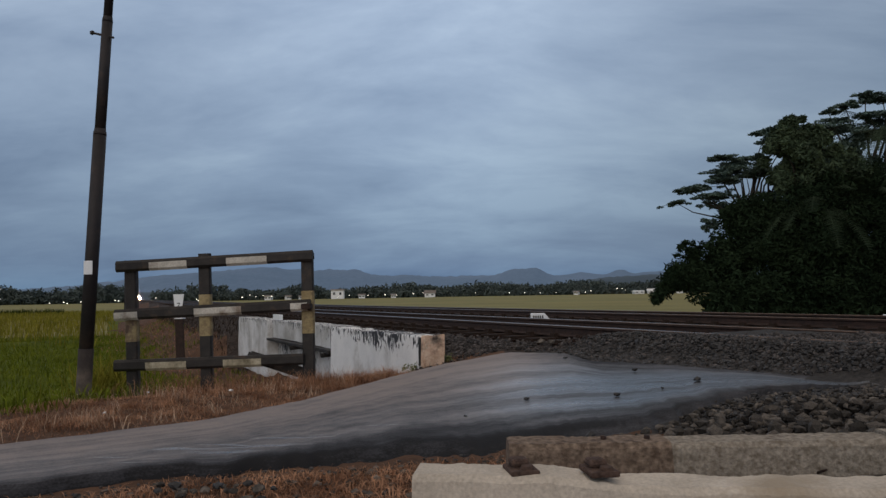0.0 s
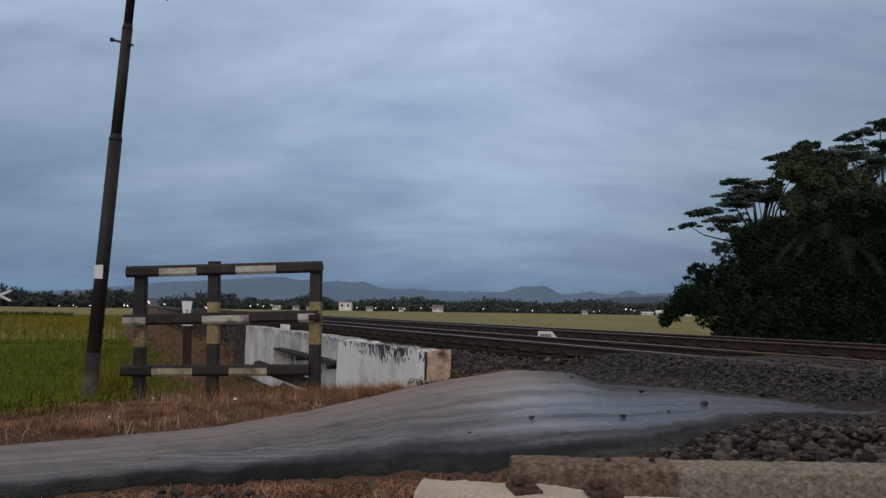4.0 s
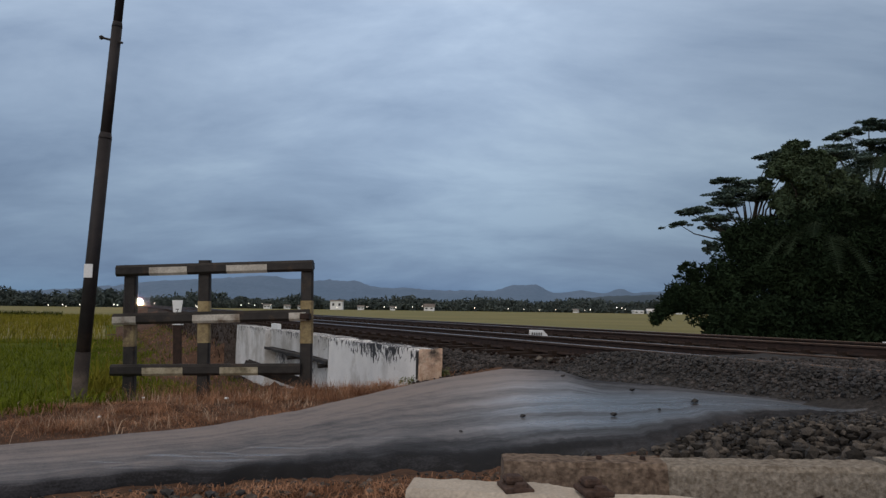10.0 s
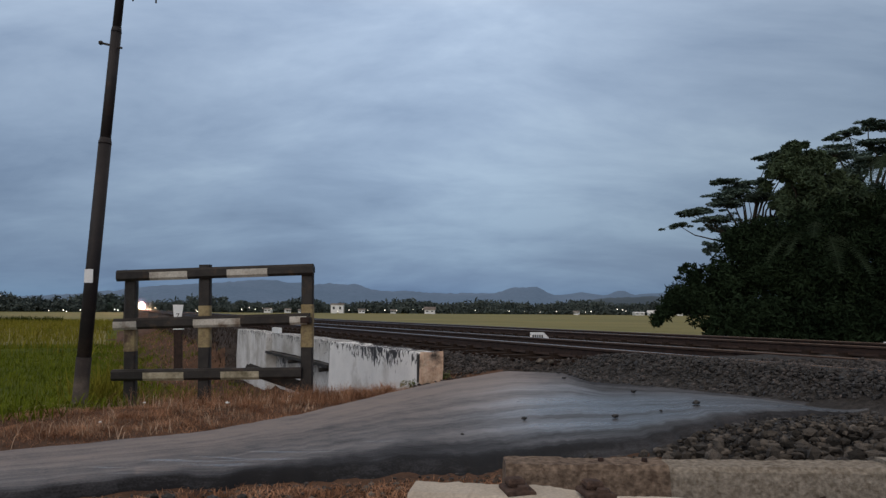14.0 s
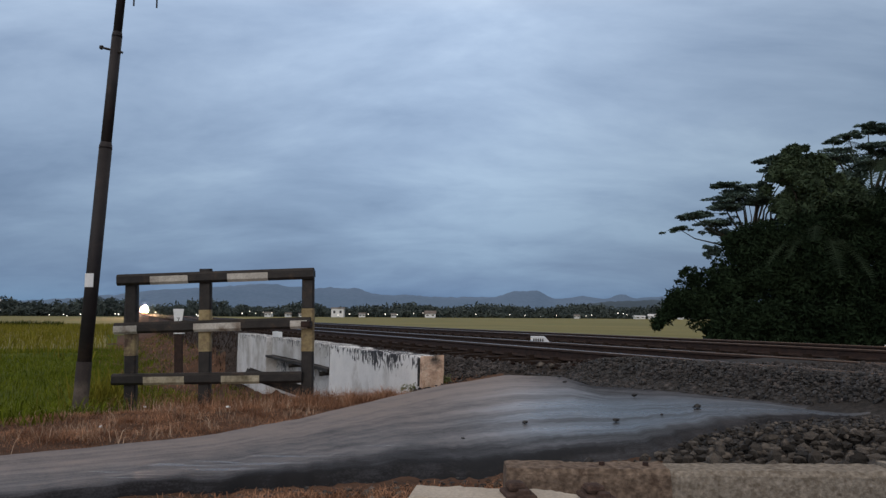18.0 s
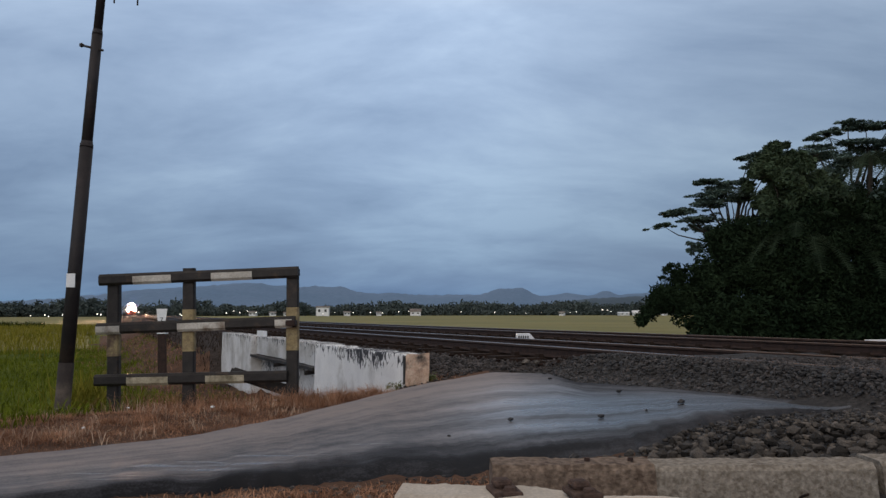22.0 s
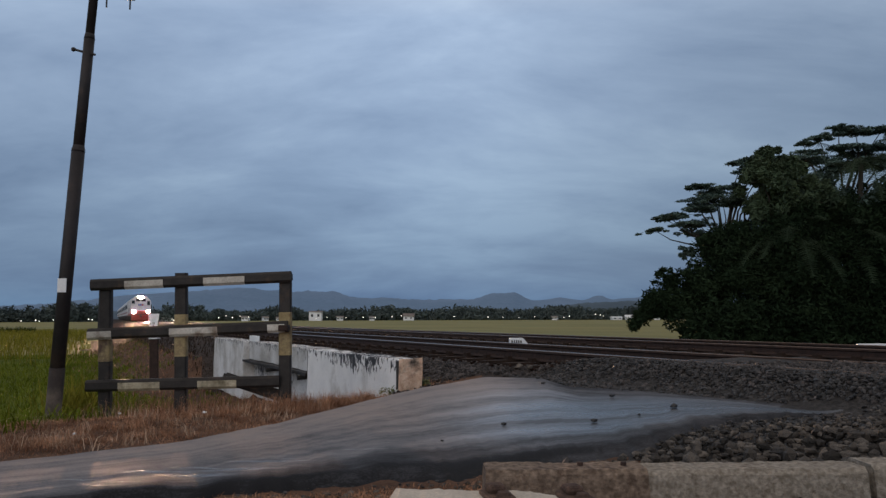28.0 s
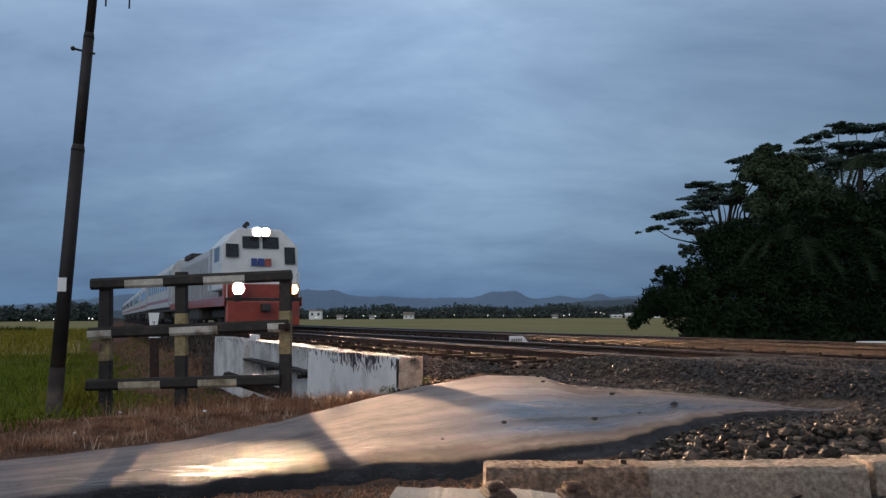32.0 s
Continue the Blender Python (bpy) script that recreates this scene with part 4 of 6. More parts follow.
# ---------------------------------------------------------------- the train
M_CAB = material("white_loco_paint", (0.72, 0.72, 0.72), (0.80, 0.80, 0.79), 0.35, 3, 0.03, coat=0.3, stain=((0.5, 0.46, 0.42), 0.2))
M_HOOD = material("grey_hood_paint", (0.3, 0.3, 0.31), (0.38, 0.38, 0.39), 0.4, 3, 0.03, stain=((0.35, 0.31, 0.28), 0.35))
M_RED = material("red_loco_paint", (0.3, 0.055, 0.035), (0.38, 0.075, 0.045), 0.35, 3, 0.03, coat=0.3, stain=((0.2, 0.06, 0.04), 0.3))
M_UNDER = material("grimy_underframe", (0.03, 0.028, 0.026), (0.06, 0.052, 0.048), 0.7, 5, 0.2)
M_GLASS = material("dark_window_glass", (0.015, 0.016, 0.018), (0.025, 0.026, 0.03), 0.08, 2, 0.0)
M_COACH = material("silver_coach_paint", (0.5, 0.51, 0.53), (0.6, 0.61, 0.63), 0.35, 3, 0.03, stain=((0.36, 0.33, 0.31), 0.25))
M_BLUE = material("blue_logo_paint", (0.03, 0.05, 0.2), (0.05, 0.07, 0.26), 0.4, 3, 0.03)
M_HEADLIGHT = glow("headlight_glow", (1.0, 0.6, 0.34), 105000)
M_DITCH = glow("ditch_light_glow", (1.0, 0.58, 0.33), 315000)
# tube walls emit by themselves in place of light mirrored inside the lamp
M_TUBE_GLOW = glow("glowing_tube_walls", (1.0, 0.52, 0.2), 9)


def section(prof, x0, x1, inset0=None):
    """A body of cross-section prof (y, z) from x0 to x1."""
    bm = bmesh.new()
    a = [bm.verts.new((x0 if inset0 is None else x0 - inset0(z), y, z)) for y, z in prof]
    b = [bm.verts.new((x1, y, z)) for y, z in prof]
    k = len(prof)
    for i in range(k):
        bm.faces.new((a[i], a[(i + 1) % k], b[(i + 1) % k], b[i]))
    bm.faces.new(a[::-1])
    bm.faces.new(b)
    bmesh.ops.recalc_face_normals(bm, faces=bm.faces[:])
    bmesh.ops.bevel(bm, geom=bm.edges[:], offset=0.035, segments=2, affect='EDGES')
    return bm


def disc(x, y, z, r, depth=0.03, n=20):
    return tube(bmesh.new(), (x - depth, y, z), (x, y, z), r, n=n)


def ring(x0, x1, y, z, r0, r1, n=20, bm=None):
    """A short round housing, open in front."""
    bm = bm or bmesh.new()
    rows = []
    for x, r in ((x0, r0), (x1, r0), (x1, r1), (x0, r1)):
        rows.append([bm.verts.new((x, y + r * math.cos(2 * math.pi * i / n), z + r * math.sin(2 * math.pi * i / n))) for i in range(n)])
    for k in range(4):
        a, b = rows[k], rows[(k + 1) % 4]
        for i in range(n):
            bm.faces.new((a[i], a[(i + 1) % n], b[(i + 1) % n], b[i]))
    bmesh.ops.recalc_face_normals(bm, faces=bm.faces[:])
    return bm


def lamp_cells(pitch, r, depth, m):
    """Nineteen small lit cells in a honeycomb, each at the back of a short tube that keeps the beam narrow."""
    lit, tubes = bmesh.new(), bmesh.new()
    for i in range(-2, 3):
        for k in range(-2, 3):
            if abs(i + k) > 2:
                continue
            y, z = pitch * (i + k / 2), pitch * k * math.sqrt(0.75)
            tube(lit, (0.02, y, z), (0.028, y, z), r, n=12)
            # tube added to shape the beam
            ring(0.012, depth, y, z, r + 0.0005, r + 0.0025, 12, tubes)
    for bm in (lit, tubes):
        bmesh.ops.transform(bm, matrix=m, verts=bm.verts[:])
    return lit, tubes


def bogie(parent, x, axles):
    b = part("bogie_frame", boxed(x - 1.6, x + 1.6, -0.95, 0.95, 0.42, 0.72, bevel=0.04), M_UNDER, parent)
    for dx in axles:
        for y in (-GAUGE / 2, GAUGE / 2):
            bm = tube(bmesh.new(), (x + dx, y - 0.06, 0.46), (x + dx, y + 0.06, 0.46), 0.46, n=24)
            part("wheel", bm, M_UNDER, b, smooth=False)


def make_loco():
    t = thing("locomotive", "white diesel locomotive with lit headlights, red lower band", "locomotive")
    cab = [(-1.37, 1.42), (-1.37, 3.02), (-0.78, 3.66), (0.78, 3.66), (1.37, 3.02), (1.37, 1.42)]

    def rake(z):
        return 0.0 if z < 2.3 else (z - 2.3) * 0.22
    c = part("cab", section(cab, -0.5, -3.6, rake), M_CAB, t)

    def face(name, y0, y1, z0, z1, mat, label=""):
        bm = bmesh.new()
        vs = []
        for off in (0.018, -0.03):
            vs.append([bm.verts.new((-0.5 - rake(z) + off, y, z)) for y, z in ((y0, z0), (y1, z0), (y1, z1), (y0, z1))])
        a, b = vs
        bm.faces.new(a)
        bm.faces.new(b[::-1])
        for i in range(4):
            bm.faces.new((a[i], b[i], b[(i + 1) % 4], a[(i + 1) % 4]))
        bmesh.ops.recalc_face_normals(bm, faces=bm.faces[:])
        return part(name, bm, mat, c, label)
    face("windscreen", -0.66, -0.06, 2.92, 3.36, M_GLASS)
    face("windscreen", 0.06, 0.66, 2.92, 3.36, M_GLASS)
    face("corner_window", -1.25, -0.80, 2.58, 3.06, M_GLASS)
    face("corner_window", 0.86, 1.25, 2.38, 3.0, M_GLASS)
    for k, (y0, y1) in enumerate(((-0.36, -0.16), (-0.12, 0.1), (0.14, 0.36))):
        face("logo_bar", y0, y1, 2.28, 2.55, M_BLUE if k < 2 else M_RED)
    for y0 in (-1.372, 1.345):
        part("side_window", boxed(-2.3, -1.2, y0, y0 + 0.03, 2.45, 3.0, bevel=0.01), M_GLASS, c)
        part("cab_door", boxed(-3.3, -2.7, y0, y0 + 0.028, 1.5, 3.05, bevel=0.01), M_HOOD, c)
    part("roof_horn", tube(bmesh.new(), (-1.3, -0.5, 3.80), (-0.7, -0.5, 3.80), 0.05, 0.09), M_UNDER, c)
    part("horn_bracket", boxed(-1.1, -0.95, -0.55, -0.45, 3.64, 3.78), M_UNDER, c)
    head = part("headlight_box", boxed(-1.0, -0.72, -0.34, 0.34, 3.38, 3.66, bevel=0.03), M_CAB, t)
    for y in (-0.16, 0.16):
        # aimed down at the line ahead
        aim = Matrix.Translation((-0.71, y, 3.52)) @ Matrix.Rotation(radians(-5.0), 4, 'Z') @ Matrix.Rotation(radians(2.4), 4, 'Y')
        lit, tubes = lamp_cells(0.058, 0.027, 0.3, aim)
        shell = ring(-0.03, 0.31, 0, 0, 0.15, 0.162)
        bmesh.ops.transform(shell, matrix=aim, verts=shell.verts[:])
        lamp = part("headlight", tubes, M_TUBE_GLOW, head, "glowing warm white headlight")
        part("lamp_cells", lit, M_HEADLIGHT, lamp)
        part("light_housing", shell, M_CAB, head)
    part("lower_band", boxed(-0.52, -0.3, -1.36, 1.36, 1.05, 1.62, bevel=0.03), M_RED, t, "red lower front panel")
    part("deck", boxed(-15.6, -0.05, -1.36, 1.36, 0.98, 1.12, bevel=0.02), M_UNDER, t)
    part("side_sill", boxed(-15.6, -0.05, -1.39, -1.35, 0.82, 1.16, bevel=0.01), M_RED, t)
    part("side_sill", boxed(-15.6, -0.05, 1.35, 1.39, 0.82, 1.16, bevel=0.01), M_RED, t)
    # red carried down onto the pilot for the orange glare of the lamps
    front = part("pilot", boxed(-0.25, 0.0, -1.30, 1.30, 0.12, 1.0, bevel=0.05), M_RED, t, "pilot plate, lamp glare put into its red colour")
    for y, swing in ((-0.93, -4.0), (0.93, 6.0)):
        # both ditch lights are swung a little outwards
        aim = Matrix.Translation((0, y, 1.42)) @ Matrix.Rotation(radians(swing), 4, 'Z')
        lit, tubes = lamp_cells(0.076, 0.0355, 0.36, aim)
        plate, shell = disc(0.01, 0, 0, 0.192, 0.006), ring(-0.02, 0.38, 0, 0, 0.193, 0.215)
        for bm in (plate, shell):
            bmesh.ops.transform(bm, matrix=aim, verts=bm.verts[:])
        lamp = part("ditch_light", tubes, M_TUBE_GLOW, front, "glowing amber ditch light")
        part("lamp_cells", lit, M_DITCH, lamp)
        part("back_plate", plate, M_UNDER, front)
        part("light_housing", shell, M_UNDER, front)
        part("light_bracket", boxed(-0.12, 0.005, y - 0.14, y + 0.14, 0.98, 1.56, bevel=0.02), M_UNDER, front)
    part("coupler", boxed(0.0, 0.5, -0.14, 0.14, 0.62, 0.92, bevel=0.05), M_UNDER, t)
    for y in (-1.28, 1.28):
        bm = bmesh.new()
        for x in (-0.1, -0.45):
            tube(bm, (x, y, 1.1), (x, y, 2.0), 0.018, n=8)
        tube(bm, (-0.1, y, 2.0), (-0.45, y, 2.0), 0.018, n=8)
        part("handrail", bm, M_CAB, t)
    hood = [(-0.95, 1.12), (-0.95, 3.0), (-0.7, 3.4), (0.7, 3.4), (0.95, 3.0), (0.95, 1.12)]
    h = part("engine_hood", section(hood, -3.62, -15.2), M_HOOD, t)
    for i in range(8):
        x = -4.4 - i * 1.3
        for y in (-0.962, 0.945):
            part("hood_door", boxed(x - 1.1, x, y, y + 0.02, 1.3, 2.85, bevel=0.006), M_HOOD, h)
    part("radiator_roof", boxed(-14.6, -12.2, -0.85, 0.85, 3.38, 3.62, bevel=0.05), M_UNDER, h)
    part("exhaust_stack", boxed(-8.0, -7.2, -0.25, 0.25, 3.38, 3.6, bevel=0.03), M_UNDER, h)
    bm = bmesh.new()
    for y in (-1.33, 1.33):
        for i in range(9):
            tube(bm, (-3.8 - i * 1.4, y, 1.1), (-3.8 - i * 1.4, y, 2.05), 0.017, n=6)
        tube(bm, (-3.8, y, 2.05), (-15.2, y, 2.05), 0.017, n=6)
    part("side_handrail", bm, M_HOOD, t)
    part("fuel_tank", boxed(-9.4, -6.4, -1.25, 1.25, 0.3, 0.98, bevel=0.1), M_UNDER, t)
    bogie(t, -3.4, (-1.2, 0.0, 1.2))
    bogie(t, -12.2, (-1.2, 0.0, 1.2))
    return t


def make_coach():
    t = thing("passenger_coach", "silver passenger coach with a dark window band", "railway coach", group="coaches of the train")
    prof = [(-1.45, 1.0), (-1.45, 3.0), (-1.25, 3.4), (-0.7, 3.62), (0.7, 3.62), (1.25, 3.4), (1.45, 3.0), (1.45, 1.0)]
    body = part("body", section(prof, 0, -19.6), M_COACH, t)
    for y in (-1.458, 1.438):
        for i in range(9):
            x = -2.6 - i * 1.7
            part("window", boxed(x - 1.25, x, y, y + 0.02, 2.0, 2.75, bevel=0.005), M_GLASS, body)
        for x in (-0.5, -18.2):
            part("door", boxed(x - 0.8, x, y - 0.004, y + 0.024, 1.1, 3.0, bevel=0.006), M_HOOD, body)
        part("stripe", boxed(-19.5, -0.1, y + 0.003, y + 0.017, 1.3, 1.5), M_RED, body)
    part("underframe", boxed(-19.4, -0.2, -1.25, 1.25, 0.75, 1.0, bevel=0.03), M_UNDER, t)
    part("equipment_box", boxed(-12, -7.5, -1.2, 1.2, 0.35, 0.76, bevel=0.05), M_UNDER, t)
    part("gangway", boxed(0.0, 0.28, -0.6, 0.6, 1.0, 3.2, bevel=0.05), M_UNDER, t)
    for i in range(3):
        part("roof_unit", boxed(-4.5 - i * 5.2, -2.2 - i * 5.2, -0.8, 0.8, 3.58, 3.78, bevel=0.06), M_COACH, t)
    bogie(t, -2.9, (-1.1, 1.1))
    bogie(t, -16.7, (-1.1, 1.1))
    return t


LOCO = make_loco()
COACHES = [make_coach()]
for _ in range(6):
    COACHES.append(copy_thing(COACHES[0], Matrix()))

# ---------------------------------------------------------------- vegetation
RNG = np.random.RandomState(11)


class Leaves:
    """Collects small leaf blades; one mesh in the end."""

    def __init__(self):
        self.v, self.f, self.n = [], [], 0

    def add(self, centres, size, flat=0.0, long=1.6):
        k = len(centres)
        a = RNG.normal(size=(k, 3))
        a[:, 2] *= 1 - flat
        a /= np.linalg.norm(a, axis=1)[:, None]
        b = RNG.normal(size=(k, 3))
        b[:, 2] *= 1 - flat
        b -= (a * b).sum(1)[:, None] * a
        b /= np.linalg.norm(b, axis=1)[:, None]
        s = size * RNG.uniform(0.6, 1.3, k)[:, None]
        q = np.stack([centres - a * s * long, centres + b * s * 0.55, centres + a * s * long, centres - b * s * 0.55], 1)
        self.v.append(q.reshape(-1, 3))
        self.f.append(self.n + np.arange(4 * k).reshape(k, 4))
        self.n += 4 * k

    def blob(self, c, r, n, size, flat=0.0, hollow=0.35):
        d = RNG.normal(size=(n, 3))
        d /= np.linalg.norm(d, axis=1)[:, None]
        rad = RNG.uniform(hollow ** 3, 1, n) ** (1 / 3)
        self.add(np.array(c) + d * rad[:, None] * np.array(r), size, flat)

    def mesh(self, name, mat):
        v, f = np.concatenate(self.v), np.concatenate(self.f)
        return raw(name, v.tolist(), f.tolist(), mat)


def limb(bm, p, q, r1, r2):
    p, q = Vector(p), Vector(q)
    m = p.lerp(q, 0.5) + Vector(RNG.normal(0, 0.06, 3)) * (q - p).length
    rm = (r1 + r2) / 2
    tube(bm, p, m, r1, rm, 8)
    tube(bm, m, q, rm, r2, 8)


def make_tree(name, label, x, y, plates, trunk_r, mat, leaf=0.17, flat=0.6, density=330, category="tree"):
    """Trunk, limbs to each foliage plate (dx, dy, z, rx, rz)."""
    z0 = hz(x, y)
    t = thing(name, label, category, pose(x, y, z0))
    bm = bmesh.new()
    top = max(p[2] for p in plates) - z0
    fork = top * 0.42
    tube(bm, (0, 0, -0.3), (0.1, 0, fork), trunk_r, trunk_r * 0.7, 10)
    L = Leaves()
    for dx, dy, z, rx, rz in plates:
        zz = z - z0
        mid = Vector((dx * 0.35, dy * 0.35, fork + (zz - fork) * 0.55))
        limb(bm, (0.1, 0, fork * 0.95), mid, trunk_r * 0.5, trunk_r * 0.28)
        limb(bm, mid, (dx, dy, zz - rz * 0.3), trunk_r * 0.28, trunk_r * 0.08)
        k = max(16, int(rx * rx * 18)) if flat > 0.5 else max(10, int(rx * rx * 9))
        for _ in range(k):
            ox, oy = RNG.normal(0, rx * 0.47, 2)
            cz = zz + RNG.normal(0, rz * 0.45) - 0.1 * (ox * ox) / max(rx, 0.1)
            limb(bm, (dx * 0.9, dy * 0.9, zz - rz * 0.4), (dx + ox, dy + oy, cz), trunk_r * 0.1, trunk_r * 0.03)
            L.blob((dx + ox, dy + oy, cz), (rx * 0.32, rx * 0.32, rz * 0.42), density // (10 if flat > 0.5 else 5), leaf, flat)
    part("trunk", bm, M_BARK, t)
    part("crown", L.mesh("crown", mat), None, t)
    return t


def make_palm(x, y, top, lean):
    z0 = hz(x, y)
    t = thing("coconut_palm", "tall coconut palm with drooping fronds in the grove", "palm tree", pose(x, y, z0))
    h = top - z0 - 0.8
    bm = bmesh.new()
    prev = Vector((0, 0, -0.3))
    for i in range(1, 9):
        f = i / 8
        q = Vector((lean * f * f, 0, h * f))
        tube(bm, prev, q, 0.17 - 0.07 * (f - 0.125), 0.17 - 0.07 * f, 10)
        prev = q
    part("trunk", bm, M_BARK, t)
    c = Vector((lean, 0, h))
    for k in range(17):
        az = k * 2.399 + RNG.uniform(-0.2, 0.2)
        rise = RNG.uniform(0.1, 1.15)
        ln = RNG.uniform(2.5, 3.3)
        vs, fs = [], []
        d = Vector((math.cos(az), math.sin(az), 0))
        sd = Vector((-d.y, d.x, 0))
        pts = []
        for i in range(15):
            f = i / 14
            pts.append(c + d * ln * f * (1 - 0.12 * f) + Vector((0, 0, rise * ln * 0.75 * f - 2.5 * f * f * (1.05 - 0.3 * rise))))
        for i in range(14):
            p, q = pts[i], pts[i + 1]
            wdt = 0.5 * math.sin(math.pi * (0.12 + 0.84 * i / 14)) + 0.06
            for g in (-1, 1):
                for sub in (0.0, 0.33, 0.66):
                    a0 = p.lerp(q, sub)
                    tip = a0 + sd * g * wdt + d * 0.16 + Vector((0, 0, -0.28 * wdt - 0.1 * RNG.rand()))
                    b0 = p.lerp(q, sub + 0.2)
                    k0 = len(vs)
                    vs += [tuple(a0), tuple(b0), tuple(tip)]
                    fs.append((k0, k0 + 1, k0 + 2))
            k0 = len(vs)
            vs += [tuple(p - sd * 0.02), tuple(p + sd * 0.02), tuple(q + sd * 0.015), tuple(q - sd * 0.015)]
            fs.append((k0, k0 + 1, k0 + 2, k0 + 3))
        part("frond", raw("frond", vs, fs, M_PALM), None, t)
    return t


# the grove, 36 m off: foliage plates as (x, z, half width, half thickness)
make_tree("albizia_tree", "dark layered flat-crowned tree at the edge of the grove", 13.6, 36.5,
          [(-3.32, 0.1, 5.05, 0.54, 0.10), (-2.90, -0.2, 5.59, 0.68, 0.12), (-2.25, 0.2, 5.79, 0.73, 0.13), (-1.98, -0.3, 5.29, 0.73, 0.13), (-1.15, 0.2, 5.37, 0.85, 0.20), (-1.20, 0.1, 7.19, 0.67, 0.10), (-0.16, 0.4, 7.17, 0.92, 0.13), (-0.88, -0.2, 6.57, 1.04, 0.14), (0.08, 0.2, 6.42, 1.22, 0.20), (-1.12, 0.0, 6.07, 0.98, 0.16), (1.10, 0.2, 8.43, 0.73, 0.13), (1.71, -0.3, 8.57, 0.85, 0.15), (3.10, 0.3, 8.55, 1.22, 0.15), (4.22, -0.2, 8.47, 1.04, 0.15), (1.18, 0.1, 8.02, 0.92, 0.20), (2.52, 0.3, 7.92, 1.34, 0.25), (-1.83, 0.0, 3.98, 0.36, 0.28), (-1.70, 0.1, 4.87, 0.61, 0.25), (-0.40, 0.3, 6.95, 0.80, 0.16), (0.50, -0.3, 7.10, 0.60, 0.15), (0.90, 0.2, 6.60, 0.70, 0.20), (-2.60, 0.3, 5.72, 0.50, 0.12), (-1.15, 0.2, 6.30, 0.50, 0.12), (1.40, 0.4, 8.55, 0.70, 0.16), (2.00, -0.2, 8.20, 0.90, 0.20)], 0.15, M_LEAF, 0.055, 0.6, 800)
make_tree("albizia_tree", "tall dark flat-crowned tree in the grove", 20.6, 38.5,
          [(-1.95, 0.0, 9.79, 0.46, 0.09), (-1.00, 0.2, 10.15, 0.79, 0.12), (-0.18, -0.2, 10.55, 0.61, 0.12), (0.94, 0.2, 10.47, 1.22, 0.13), (2.06, -0.2, 10.47, 1.10, 0.14), (-1.25, 0.3, 9.43, 0.73, 0.12), (-0.06, -0.3, 9.49, 1.04, 0.15), (1.17, 0.3, 9.35, 1.04, 0.15), (-0.92, 0.0, 8.87, 1.22, 0.20), (2.37, 0.2, 9.65, 1.10, 0.20), (3.90, 0.2, 10.37, 1.46, 0.30), (0.90, 0.0, 8.67, 1.71, 0.30), (3.00, 0.0, 8.97, 1.71, 0.40)], 0.2, M_LEAF, 0.06, 0.6, 850)
make_tree("broadleaf_tree", "yellow-green leafy tree standing in the grove", 15.4, 34.6,
          [(-0.65, 0, 8.4, 0.5, 0.35), (0.1, 0.2, 8.1, 0.9, 0.6), (-0.9, -0.3, 7.4, 0.9, 0.7), (0.9, 0, 7.5, 1.1, 0.8), (0, -0.5, 6.5, 1.4, 1.0), (1.6, 0.2, 6.4, 1.3, 0.9), (-0.7, 0.2, 5.9, 0.8, 0.8)],
          0.16, M_LEAF_Y, 0.085, 0.1, 1100)
make_palm(19.0, 34.4, 8.7, 0.3)
make_palm(18.4, 34.0, 5.3, -0.2)
make_palm(15.6, 34.0, 5.3, 0.2)
make_palm(23.2, 34.2, 9.2, 0.3)
make_tree("broadleaf_tree", "dense dark leafy tree in the grove", 18.2, 36.0,
          [(-1.8, 0, 6.0, 1.5, 1.2), (0, 0, 6.5, 1.5, 1.2), (1.8, 0, 6.0, 1.5, 1.2), (-0.8, -0.6, 5.0, 1.6, 1.2), (1.2, -0.6, 5.0, 1.7, 1.2), (3.2, 0, 5.8, 1.6, 1.2), (5.2, 0, 5.7, 1.7, 1.3), (7.5, 0, 5.9, 1.9, 1.4)],
          0.2, M_LEAF, 0.11, 0.1, 900)


